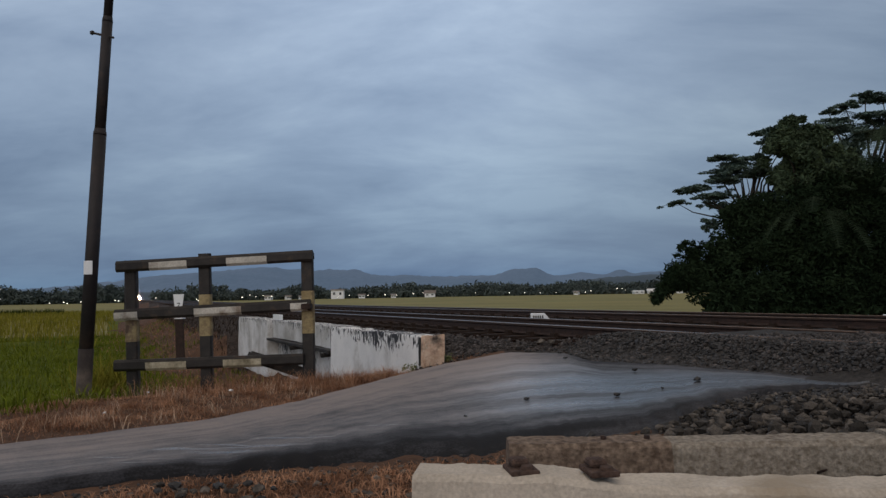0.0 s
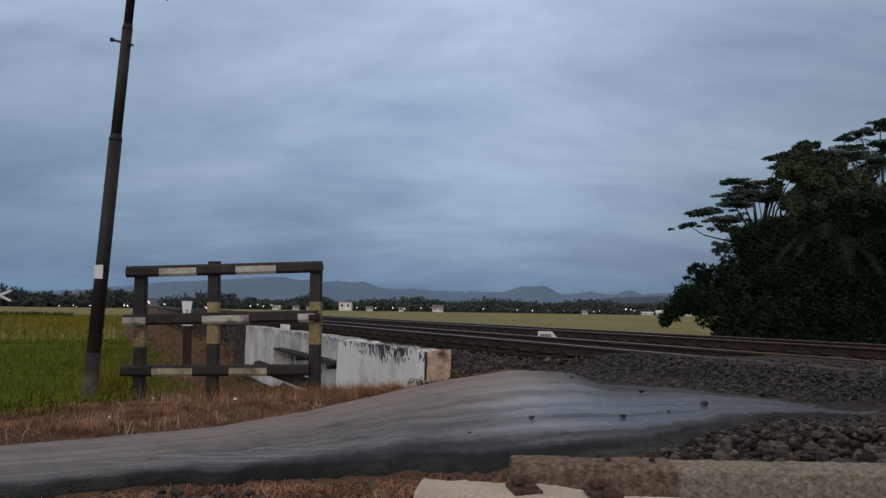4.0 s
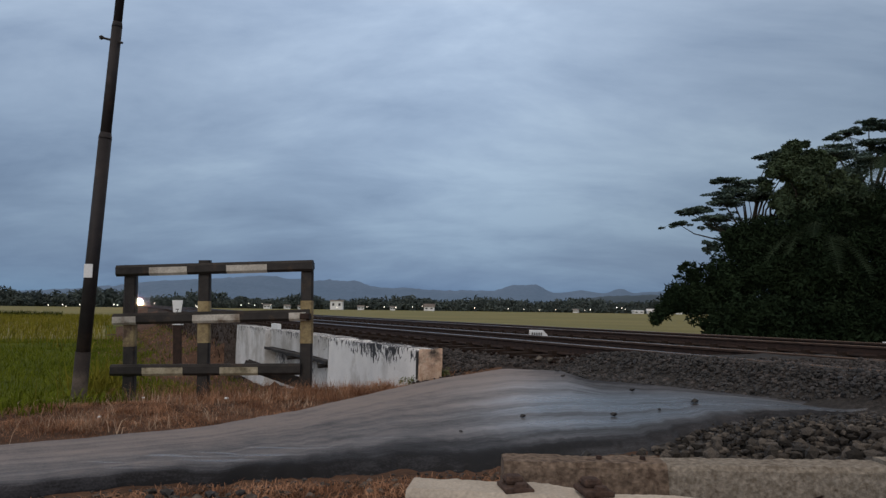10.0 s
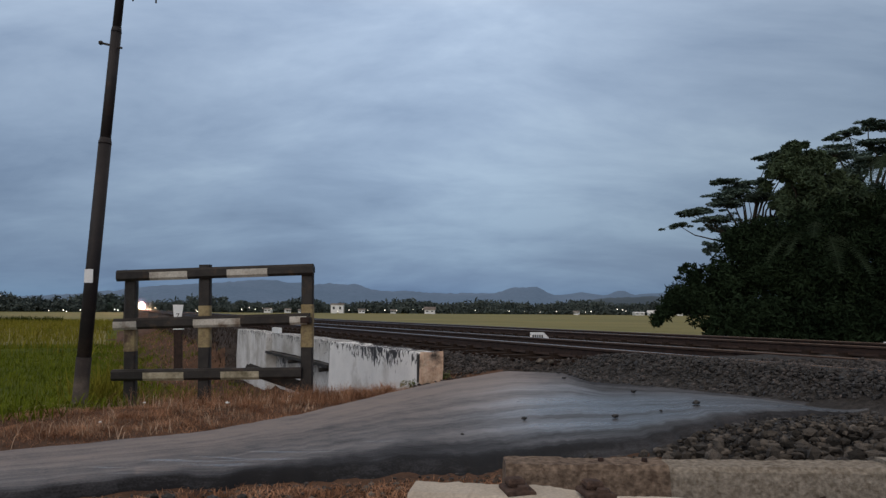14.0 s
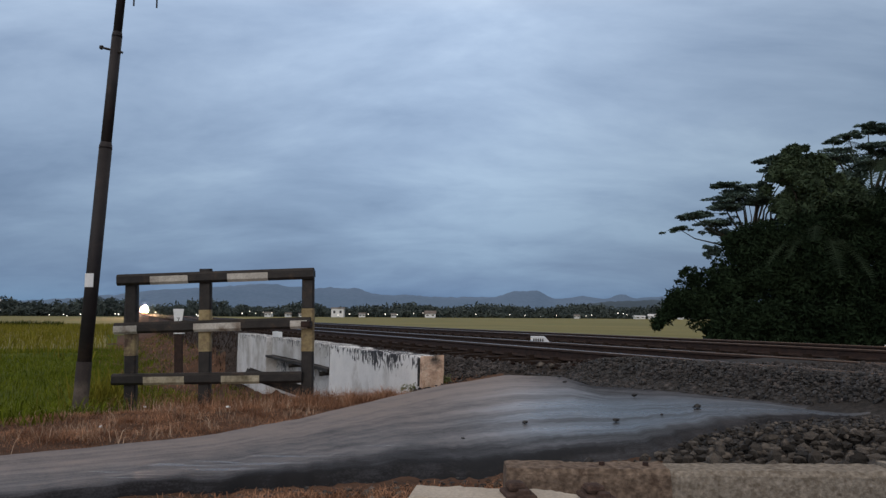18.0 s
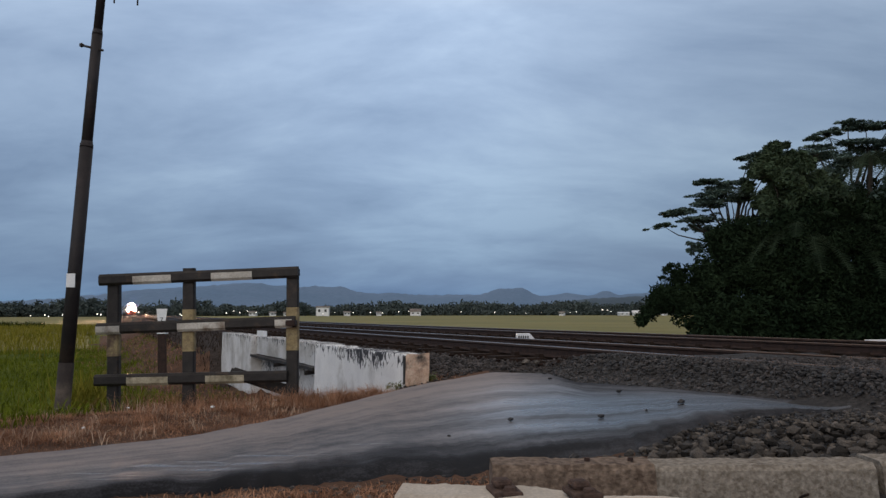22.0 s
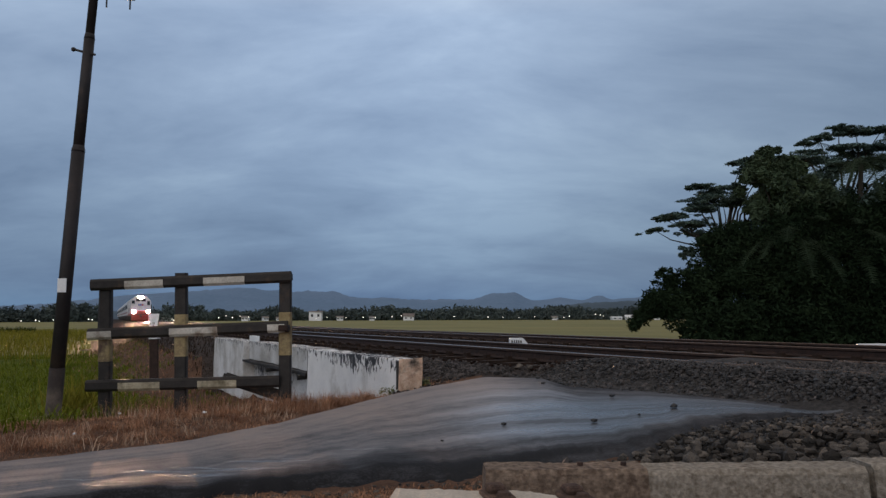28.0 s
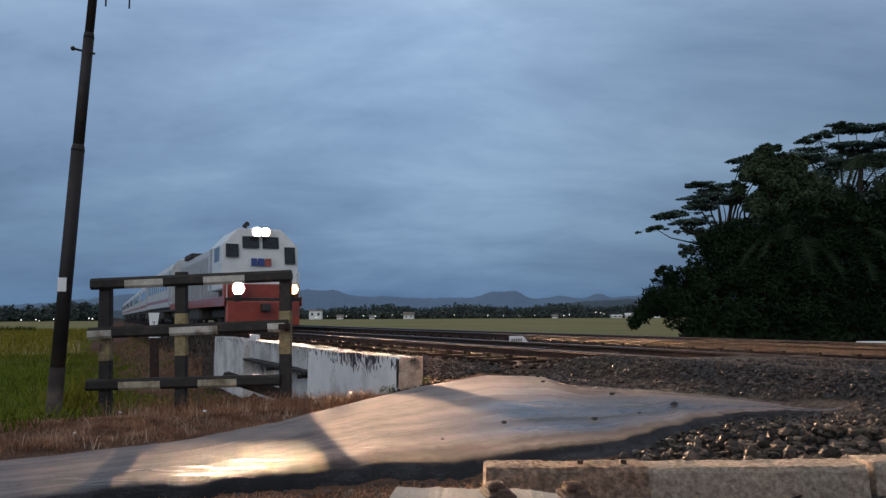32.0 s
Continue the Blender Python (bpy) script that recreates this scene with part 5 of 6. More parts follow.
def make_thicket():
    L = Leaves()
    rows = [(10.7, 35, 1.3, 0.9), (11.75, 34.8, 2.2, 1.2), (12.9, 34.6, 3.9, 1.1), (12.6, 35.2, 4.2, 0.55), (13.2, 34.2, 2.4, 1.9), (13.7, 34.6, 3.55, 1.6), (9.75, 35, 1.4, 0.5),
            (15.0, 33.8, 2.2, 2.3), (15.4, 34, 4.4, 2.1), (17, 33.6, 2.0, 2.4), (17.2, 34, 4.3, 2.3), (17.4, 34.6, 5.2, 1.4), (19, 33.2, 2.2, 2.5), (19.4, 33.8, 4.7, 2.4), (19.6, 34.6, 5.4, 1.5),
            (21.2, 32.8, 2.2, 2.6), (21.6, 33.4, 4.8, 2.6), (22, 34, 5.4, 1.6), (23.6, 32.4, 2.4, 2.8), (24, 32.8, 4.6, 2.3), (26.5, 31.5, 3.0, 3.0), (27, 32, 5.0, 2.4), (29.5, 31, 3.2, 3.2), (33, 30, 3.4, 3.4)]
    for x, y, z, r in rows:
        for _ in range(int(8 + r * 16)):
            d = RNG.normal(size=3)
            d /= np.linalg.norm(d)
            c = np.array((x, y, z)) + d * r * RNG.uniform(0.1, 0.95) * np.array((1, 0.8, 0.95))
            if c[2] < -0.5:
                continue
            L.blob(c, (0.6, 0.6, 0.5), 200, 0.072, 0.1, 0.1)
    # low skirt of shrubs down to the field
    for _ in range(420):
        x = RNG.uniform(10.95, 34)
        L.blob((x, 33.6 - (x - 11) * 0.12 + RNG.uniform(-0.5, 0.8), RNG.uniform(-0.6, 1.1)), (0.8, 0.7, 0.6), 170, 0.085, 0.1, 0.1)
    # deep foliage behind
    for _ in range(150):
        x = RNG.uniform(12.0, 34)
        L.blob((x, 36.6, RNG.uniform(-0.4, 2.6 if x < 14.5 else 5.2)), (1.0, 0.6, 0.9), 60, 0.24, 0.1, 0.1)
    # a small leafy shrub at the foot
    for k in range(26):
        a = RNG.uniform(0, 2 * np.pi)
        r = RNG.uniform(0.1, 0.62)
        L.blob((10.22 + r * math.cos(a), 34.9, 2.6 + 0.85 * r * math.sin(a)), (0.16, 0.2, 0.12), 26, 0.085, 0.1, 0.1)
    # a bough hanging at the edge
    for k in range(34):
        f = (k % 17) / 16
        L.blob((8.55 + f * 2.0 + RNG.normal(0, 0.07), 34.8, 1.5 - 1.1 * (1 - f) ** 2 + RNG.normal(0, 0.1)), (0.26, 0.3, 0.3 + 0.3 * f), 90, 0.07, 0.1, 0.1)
    return tagged(new("thicket", L.mesh("thicket", M_SHRUB)), "dense undergrowth below the grove, leaf colour darkened for its shade", "shrubs", kind="stuff")


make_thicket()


def blades(points, heights, width, lean, mat, name, label, category, spread=1.0):
    """Grass: bent two-triangle blades."""
    n = len(points)
    az = RNG.uniform(0, 2 * np.pi, n)
    d = np.stack([np.cos(az), np.sin(az), np.zeros(n)], 1)
    sd = np.stack([-d[:, 1], d[:, 0], np.zeros(n)], 1)
    w = width * RNG.uniform(0.6, 1.3, n)[:, None]
    h = heights[:, None]
    up = np.array((0, 0, 1.0))
    ln = lean * RNG.uniform(0.2, 1.6, n)[:, None]
    p0, p1 = points - sd * w, points + sd * w
    m = points + up * h * 0.6 + d * h * ln * 0.35
    p2, p3 = m + sd * w * 0.7, m - sd * w * 0.7
    tip = points + up * h * (1 - 0.25 * np.minimum(ln, 1.6)) + d * h * ln
    v = np.stack([p0, p1, p2, p3, tip], 1).reshape(-1, 3)
    k = np.arange(n)[:, None] * 5
    quads = (k + np.array([0, 1, 2, 3])).tolist()
    tris = (k + np.array([3, 2, 4])).tolist()
    me = raw(name, v.tolist(), quads + tris, mat)
    return tagged(new(name, me), label, category, kind="stuff")


def scatter(n, x0, x1, y0, y1, keep):
    x, y = RNG.uniform(x0, x1, n), RNG.uniform(y0, y1, n)
    ok = keep(x, y)
    x, y = x[ok], y[ok]
    return np.stack([x, y, height(x, y) - 0.02], 1)


def lane_far_y(x):
    return np.interp(x, [-14.0, -6.0, -2.7, -1.75, -1.3, -0.76, -0.3, 0.45, 1.15], [-0.4, 2.6, 4.08, 4.9, 5.78, 7.4, 8.35, 8.95, 8.75])


def verge(x, y):
    e = y - lane_far_y(x)
    return (e > -0.06 - 0.1 * np.sin(x * 5.3) * np.sin(x * 2.1 + 1) - 0.05 * np.sin(x * 17.0 + 2 * np.sin(x * 7.0)) + RNG.normal(0, 0.085, len(x))) & (lane_side(x, y) < 0.3 + 0.25 * np.sin(x * 3.1 + y * 2)) & (x < 0.1)


p = scatter(230000, -7, 0.2, 2.0, 9.5, verge)
cl = np.array([noise.noise(Vector((a * 1.7, b * 1.7, 0))) for a, b, _ in p])
cl_keep = cl + RNG.uniform(-0.5, 0.5, len(p)) > -0.3
p = p[cl_keep]
blades(p, RNG.uniform(0.010, 0.045, len(p)) + 0.06 * np.clip(cl[cl_keep], 0, 1), 0.0017, 1.7, M_DRY, "dry_grass", "short rust-brown dry grass on the lane's verge", "grass")

# taller soft tufts towards the fence
tc = scatter(1500, -6, 0.0, 3.4, 9.5, lambda x, y: verge(x, y) & (y - lane_far_y(x) > 0.25 + 0.7 * (x < -1.2)) & (x > -2.75))
tuft = (lane_side(tc[:, 0], tc[:, 1]) > -1.5) | (RNG.uniform(size=len(tc)) < 0.25)
tc = tc[tuft]
k = RNG.randint(26, 90, len(tc))
p = np.repeat(tc, k, 0) + np.concatenate([RNG.normal(0, 0.045, (k.sum(), 2)), np.zeros((k.sum(), 1))], 1)
blades(p, RNG.uniform(0.05, 0.16, len(p)) * np.where(p[:, 0] < -1.7, 0.5, 1.0) * np.repeat(RNG.uniform(0.4, 1.4, len(tc)), k), 0.0016, 1.2, M_DRY, "dry_grass", "soft tufts of pinkish dry grass along the fence", "grass")


# bleached straws standing out of the dry grass
tc = scatter(700, -5.5, 0.0, 3.0, 9.5, lambda x, y: verge(x, y) & (y - lane_far_y(x) > 0.12))
k = RNG.randint(4, 16, len(tc))
p = np.repeat(tc, k, 0) + np.concatenate([RNG.normal(0, 0.03, (k.sum(), 2)), np.zeros((k.sum(), 1))], 1)
blades(p, RNG.uniform(0.04, 0.15, len(p)), 0.0019, 1.0, M_STRAW, "dry_grass", "bleached straws standing in the verge's dry grass", "grass")


def slope(x, y):
    u, s = line_coords(x, y)
    return (lane_side(x, y) > 0.2) & (u > 0.1) & (u < 3.2) & (s < 42)


p = scatter(60000, -18, 0, 6.5, 40, slope)
cl = np.array([noise.noise(Vector((a * 0.9, b * 0.9, 5))) for a, b, _ in p])
k = cl + RNG.uniform(-0.4, 0.4, len(p))
q = p[k > 0.02]
blades(q, RNG.uniform(0.03, 0.13, len(q)), 0.006, 1.2, M_DRY, "dry_grass", "withered brown grass on the railway bank", "grass")
q = p[k < -0.12]
blades(q, RNG.uniform(0.05, 0.2, len(q)), 0.007, 0.9, M_BLADE, "green_grass", "patchy green grass on the railway bank", "grass")


def earth_slope(x, y):
    u, s = line_coords(x, y)
    return (u > 0.9) & (u < 3.4) & (s > 9.0) & (s < 46)


p = scatter(90000, -26, -2, 8, 46, earth_slope)
cl = np.array([noise.noise(Vector((a * 1.3, b * 0.7, 8))) for a, b, _ in p])
p = p[cl + RNG.uniform(-0.5, 0.5, len(p)) > -0.25]
blades(p, RNG.uniform(0.03, 0.14, len(p)), 0.0045, 1.4, M_BANKDRY, "dry_grass", "short reddish withered grass on the earth bank", "grass")


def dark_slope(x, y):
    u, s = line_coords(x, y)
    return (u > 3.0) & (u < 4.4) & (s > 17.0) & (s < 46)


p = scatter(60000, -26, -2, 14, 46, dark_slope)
blades(p, RNG.uniform(0.06, 0.2, len(p)), 0.008, 0.9, M_BRUSH, "dry_brush", "withered brush on the railway bank, shade put into its dark colour", "brush")


def bank(x, y):
    u, s = line_coords(x, y)
    return (lane_side(x, y) > 0.05) & (u < 1.75 + 0.3 * np.sin(s * 1.3)) & (x * x + y * y < 1600)


p = scatter(330000, -34, 0, 5.0, 34, bank)
d = np.hypot(p[:, 0], p[:, 1])
p = p[RNG.uniform(size=len(p)) < np.clip(9.0 / d, 0.15, 1)]
blades(p, RNG.uniform(0.08, 0.24, len(p)), 0.0048 + 0.00012 * np.hypot(p[:, :1], p[:, 1:2]), 1.0, M_BLADE, "green_grass", "lush wet green grass on the bank below the lane", "grass")


# rough grass in the hollow before the bridge
p = scatter(9000, -3.3, -0.9, 7.2, 10.6, lambda x, y: (line_coords(x, y)[0] < 3.3) & (lane_side(x, y) > -0.2) & (x > -3.2 + 0.3 * np.sin(y * 3)))
blades(p, RNG.uniform(0.05, 0.15, len(p)), 0.0035, 1.2, M_DRY, "dry_grass", "rough dry grass in the hollow before the bridge", "grass")
p = scatter(1500, -3.5, -1.2, 6.5, 7.7, verge)
blades(p, RNG.uniform(0.1, 0.24, len(p)), 0.002, 0.7, M_DRY, "dry_grass", "sparse tall dry stalks along the fence", "grass")


# a tall clump beside the fence
c = RNG.normal(0, 1, (420, 2)) * (0.16, 0.3) + (-4.88, 10.0)
p = np.stack([c[:, 0], c[:, 1], height(c[:, 0], c[:, 1]) - 0.03], 1)
blades(p, RNG.uniform(0.5, 1.15, len(p)), 0.012, 0.35, M_RICEBLADE, "tall_grass", "tall yellow-green grass clump behind the fence", "grass")


def paddy(x, y):
    u, s = line_coords(x, y)
    return (lane_side(x, y) > 27 + RNG.normal(0, 6, len(x)) + 2 * np.sin(x * 0.4)) & (u < 0.4 + 0.8 * np.sin(s * 0.7))


p = scatter(60000, -90, -10, 25.0, 100, paddy)
blades(p, RNG.uniform(0.35, 0.6, len(p)), 0.02, 0.5, M_RICEBLADE, "rice_plants", "ripening yellow-green rice in the paddy", "rice field")

p = scatter(9000, -110, -46, 84, 96, lambda x, y: (np.abs(y - 90 - 2 * np.sin(x * 0.2)) < 2.2) & (line_coords(x, y)[0] < -6))
blades(p, RNG.uniform(0.5, 1.0, len(p)), 0.05, 0.6, M_BUND, "field_bund_grass", "dark rank grass on a bund across the paddy", "grass")

# leafy weeds at the broken end of the bridge wall
def make_weed(x, y, h, n):
    t = thing("weed", "small pale green leafy weed at the wall's foot", "weed", pose(x, y, hz(x, y)), group="weeds at the wall")
    bm = bmesh.new()
    L = Leaves()
    for _ in range(n):
        tip = Vector((RNG.normal(0, 0.07), RNG.normal(0, 0.05), h * RNG.uniform(0.4, 1.0)))
        limb(bm, (0, 0, -0.03), tip, 0.004, 0.002)
        L.blob(tuple(tip), (0.035, 0.035, 0.03), 9, 0.014, 0.2, 0.1)
    part("stems", bm, M_BLADE, t)
    part("leaves", L.mesh("leaves", M_WEED), None, t)
    return t


for wx, wy, wh, wk in ((-0.42, 8.62, 0.2, 16), (-0.3, 8.66, 0.13, 12), (-0.56, 8.5, 0.14, 10)):
    make_weed(wx, wy, wh, wk)

# ---------------------------------------------------------------- stones
ICO = bmesh.new()
bmesh.ops.create_icosphere(ICO, subdivisions=1, radius=1.0)
ICO_V = np.array([v.co[:] for v in ICO.verts])
ICO_F = np.array([[v.index for v in f.verts] for f in ICO.faces])
ICO.free()
ICO = bmesh.new()
bmesh.ops.create_icosphere(ICO, subdivisions=2, radius=1.0)
ICO2_V = np.array([v.co[:] for v in ICO.verts])
ICO2_F = np.array([[v.index for v in f.verts] for f in ICO.faces])
ICO.free()


def stones(points, sizes, mat, name, label, category, fine=False):
    n = len(points)
    shape = (ICO2_V, ICO2_F) if fine else (ICO_V, ICO_F)
    k = len(shape[0])
    jit = RNG.uniform(0.7, 1.18, (n, k, 1)) if fine else RNG.uniform(0.62, 1.25, (n, k, 1))
    ax = RNG.uniform(0.6, 1.25, (n, 1, 3)) * np.array((1, 1, 0.75))
    v = shape[0][None] * jit * ax * sizes[:, None, None]
    th = RNG.uniform(0, 2 * np.pi, n)
    c, s = np.cos(th)[:, None], np.sin(th)[:, None]
    v = np.stack([v[..., 0] * c - v[..., 1] * s, v[..., 0] * s + v[..., 1] * c, v[..., 2]], -1) + points[:, None, :]
    f = (np.arange(n)[:, None, None] * k + shape[1][None]).reshape(-1, 3)
    me = raw(name, v.reshape(-1, 3).tolist(), f.tolist(), mat)
    return tagged(new(name, me), label, category, kind="stuff")


def ballast(x, y):
    u, s = line_coords(x, y)
    fill = (s < 6.4) & (u > 5.6) & (u < 7.9)
    return (u > np.where(s < 7.5, 4.62, 3.95)) & (u < 9.5) & (s > -8) & (s < 34) & ~fill & ~on_lane(x, y)


p = scatter(42000, -16, 14, -2, 34, ballast)
d = np.hypot(p[:, 0], p[:, 1])
p = p[RNG.uniform(size=len(p)) < np.clip(10.0 / d, 0.2, 1)]
p[:, 2] += 0.03
pu, ps = line_coords(p[:, 0], p[:, 1])
p = p[(pu < 5.0) | (ps > 7.3)]
inner = line_coords(p[:, 0], p[:, 1])[0] > 5.0
stones(p[~inner], RNG.uniform(0.016, 0.036, (~inner).sum()), M_STONE_DARK, "ballast_stones", "dark crushed stone ballast along the track", "ballast")
stones(p[inner], RNG.uniform(0.016, 0.04, inner.sum()), M_BED, "track_ballast", "dark brown ballast between the rails", "ballast")


def wall_foot(x, y):
    u, s = line_coords(x, y)
    return (u > 3.1) & (u < 4.7) & (s > 6.0) & (s < 13.0) & (y > lane_far_y(x) + 0.02) & ((u > 3.42) | (s < 7.6))


p = scatter(30000, -4, 1.8, 7.5, 14, wall_foot)
p[:, 2] += RNG.uniform(-0.005, 0.03, len(p))
stones(p, RNG.uniform(0.01, 0.028, len(p)), M_STONE_DARK, "wall_foot_gravel", "dark brown gravel between the bridge wall and the rail", "gravel")


def strip(x, y):
    u, s = line_coords(x, y)
    return (u > 4.55) & (u < 5.55) & (s > -6) & (s < 11) & ~on_lane(x, y, RNG.uniform(-0.05, 0.12, len(x)))


p = scatter(60000, -6, 7, 0.5, 13, strip)
p[:, 2] += RNG.uniform(-0.01, 0.025, len(p))
stones(p, RNG.uniform(0.01, 0.03, len(p)), M_STONE_DARK, "track_side_stones", "dark brown crushed stone between lane and rail", "ballast")


def heap(x, y):
    near = np.interp(x, [0.5, 0.7, 1.12, 1.8, 2.3, 2.7, 3.2, 4.2], [3.7, 3.95, 4.3, 4.95, 5.08, 5.18, 5.15, 4.4])
    return (y < near + 0.12) & (y > 3.5)


p = scatter(4200, 0.5, 5.5, 3.5, 5.9, heap)
pile = np.clip(1.3 - np.abs(p[:, 1] - 3.9), 0, 1) * smooth(p[:, 0], 0.9, 1.9)
p[:, 2] += RNG.uniform(-0.01, 0.03, len(p)) + RNG.uniform(0.2, 1.0, len(p)) * 0.10 * pile
size = RNG.uniform(0.014, 0.044, len(p)) * (0.5 + 0.7 * smooth(5.3 - p[:, 1], 0, 1.6))
# the largest stones of the heap are pieces of their own
big = np.argsort(-(size + 0.012 * p[:, 2]) * (p[:, 0] < 3.6))[:300]
HEAP = thing("gravel_heap", "grey-brown broken stones heaped beside the lane", "gravel")
SHAPES = []
for k in range(16):
    v = ICO_V * RNG.uniform(0.62, 1.25, (len(ICO_V), 1)) * RNG.uniform(0.6, 1.25, 3) * np.array((1, 1, 0.75))
    SHAPES.append(raw("stone", v.tolist(), ICO_F.tolist(), M_STONE))
for i, k in enumerate(big):
    o = part("stone", SHAPES[i % 16], None, HEAP)
    o.matrix_basis = Matrix.Translation(p[k].tolist()) @ Matrix.Rotation(RNG.uniform(0, 6.28), 4, 'Z') @ Matrix.Scale(float(size[k]), 4)
rest = np.setdiff1d(np.arange(len(p)), big)
stones(p[rest], size[rest], M_STONE, "small_gravel", "small grey-brown stones between the broken stones", "gravel")


def cover(x, y):
    u, s = line_coords(x, y)
    lane = on_lane(x, y, RNG.uniform(-0.04, 0.1, len(x)))
    return (s < 7.3) & (u > 3.2) & (u < 5.6) & (x > 1.1) & (y > 4.3) & ~lane


def crossing_fill(x, y):
    u, s = line_coords(x, y)
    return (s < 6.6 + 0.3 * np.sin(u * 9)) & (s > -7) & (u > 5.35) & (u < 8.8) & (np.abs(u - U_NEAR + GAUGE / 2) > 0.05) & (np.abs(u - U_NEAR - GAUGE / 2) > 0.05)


p = scatter(30000, 2, 9, 0.5, 7.5, crossing_fill)
p[:, 2] += RNG.uniform(0.0, 0.025, len(p))
stones(p, RNG.uniform(0.008, 0.024, len(p)) * RNG.choice((1.0, 1.5), len(p), p=(0.9, 0.1)), M_STONE_DARK, "crossing_gravel", "dark gravel filling the track at the crossing", "gravel")

p = scatter(80000, 1.1, 7, 1.0, 9.0, cover)
p[:, 2] += RNG.uniform(-0.005, 0.025, len(p))
stones(p, RNG.uniform(0.008, 0.026, len(p)) * RNG.choice((1.0, 1.5), len(p), p=(0.9, 0.1)), M_STONE_WET, "crossing_gravel", "dark loose gravel at the crossing", "gravel")


def foot(x, y):
    return (y < 3.75 + 0.3 * x) & (y > 2.4)


p = scatter(700, -2.4, 0.4, 2.4, 3.8, foot)
p = p[(p[:, 1] < np.interp(p[:, 0], [-2.4, -1.34, -0.75, -0.3, 0.05, 0.4], [2.75, 3.3, 3.47, 3.65, 3.85, 4.1]))]
p[:, 2] += 0.01
stones(p, RNG.uniform(0.01, 0.03, len(p)), M_STONE, "lane_edge_gravel", "small pale stones along the lane's edge", "gravel")
p = scatter(9000, -1.6, 0.6, 2.3, 3.6, lambda x, y: y < np.interp(x, [-2.4, -1.34, -0.75, -0.3, 0.05, 0.4], [2.7, 3.2, 3.4, 3.55, 3.7, 3.8]))
blades(p, RNG.uniform(0.02, 0.06, len(p)), 0.003, 1.2, M_DRY, "dry_grass", "short rust-brown dry grass beside the sleepers", "grass")


LANE_NX, LANE_NY = np.array(LANE_NEAR).T


def ragged(x, y):
    e = y - np.interp(x, LANE_NX, LANE_NY)
    return np.abs(e + 0.02 + 0.05 * np.sin(x * 7) * np.sin(x * 3.1)) < RNG.exponential(0.06, len(x))


p = scatter(16000, -3.0, 0.9, 2.2, 4.4, ragged)
p[:, 2] += RNG.uniform(-0.01, 0.012, len(p))
stones(p, RNG.uniform(0.004, 0.014, len(p)), M_STONE_WET, "lane_edge_grit", "dark wet grit along the broken edge of the lane", "gravel")


def grassy_edge(x, y):
    e = y - np.interp(x, LANE_NX, LANE_NY)
    return (e < -0.03 + RNG.normal(0, 0.05, len(x)) + 0.06 * np.sin(x * 4.7)) & (e > -0.6)


p = scatter(42000, -3.0, 0.3, 1.8, 4.0, grassy_edge)
p = p[np.array([noise.noise(Vector((a * 3.1, b * 3.1, 2))) for a, b, _ in p]) + RNG.uniform(-0.5, 0.5, len(p)) > -0.1]
blades(p, RNG.uniform(0.012, 0.04, len(p)), 0.002, 1.6, M_DRY, "dry_grass", "matted rust-brown dry grass at the lane's broken edge", "grass")


def loose_stone(x, y, r, k):
    n = len(ICO_V)
    v = ICO_V * RNG.uniform(0.7, 1.2, (n, 1)) * np.array((1.25, 1.0, 0.75)) * r * 0.85
    me = raw("stone", v.tolist(), ICO_F.tolist(), M_PEBBLE if k not in (5, 10) else M_STONE)
    o = new("stone", me)
    o.location = (x, y, hz(x, y) + 0.03 + r * 0.45 + (0.1 if k == 11 else 0))
    return tagged(o, "loose broken stone lying on the wet lane", "stone", "stones on the lane")


for k, (x, y, r) in enumerate(((0.40, 5.36, 0.02), (1.02, 5.30, 0.027), (1.70, 5.70, 0.03), (1.40, 6.45, 0.026), (1.38, 5.46, 0.013), (0.98, 9.0, 0.045),
                               (0.97, 8.1, 0.024), (0.965, 7.6, 0.022), (-0.03, 4.76, 0.012), (1.06, 7.95, 0.02), (0.87, 9.15, 0.05), (0.55, 3.50, 0.026))):
    loose_stone(x, y, r, k)

# grey stones by the loose sleepers
for k in range(26):
    x, y, r = RNG.uniform(-1.32, -0.8), RNG.uniform(2.86, 3.17), RNG.uniform(0.012, 0.026)
    me = raw("stone", (ICO_V * RNG.uniform(0.7, 1.2, (len(ICO_V), 1)) * np.array((1.3, 1.0, 0.7)) * r).tolist(), ICO_F.tolist(), M_STONE if k % 3 else M_PEBBLE)
    o = new("stone", me)
    o.location, o.rotation_euler = (x, y, hz(x, y) + 0.012 + r * 0.4), (0, 0, RNG.uniform(0, 6.2))
    tagged(o, "grey broken stone on the earth beside the sleepers", "stone", "stones beside the sleepers")

# pale chips in the dry grass
for x, y, r in ((-1.98, 6.19, 0.016), (-2.85, 6.6, 0.013), (-2.5, 5.1, 0.011), (-1.45, 8.3, 0.022), (-1.33, 8.7, 0.026), (-1.27, 9.0, 0.03), (-1.64, 6.95, 0.012)):
    me = raw("stone", (ICO_V * RNG.uniform(0.7, 1.2, (len(ICO_V), 1)) * np.array((1.3, 1.0, 0.7)) * r).tolist(), ICO_F.tolist(), M_PLATE)
    o = new("stone", me)
    o.location = (x, y, hz(x, y) + 0.02 + r)
    tagged(o, "pale limewash chip lying in the dry grass", "stone", "pale chips in the grass")

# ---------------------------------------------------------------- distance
# a bluish glow on the hills stands in for haze in the air
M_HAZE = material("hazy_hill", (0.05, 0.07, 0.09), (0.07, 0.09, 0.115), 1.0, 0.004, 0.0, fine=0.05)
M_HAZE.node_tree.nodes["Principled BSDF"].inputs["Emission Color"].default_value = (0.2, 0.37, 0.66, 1)
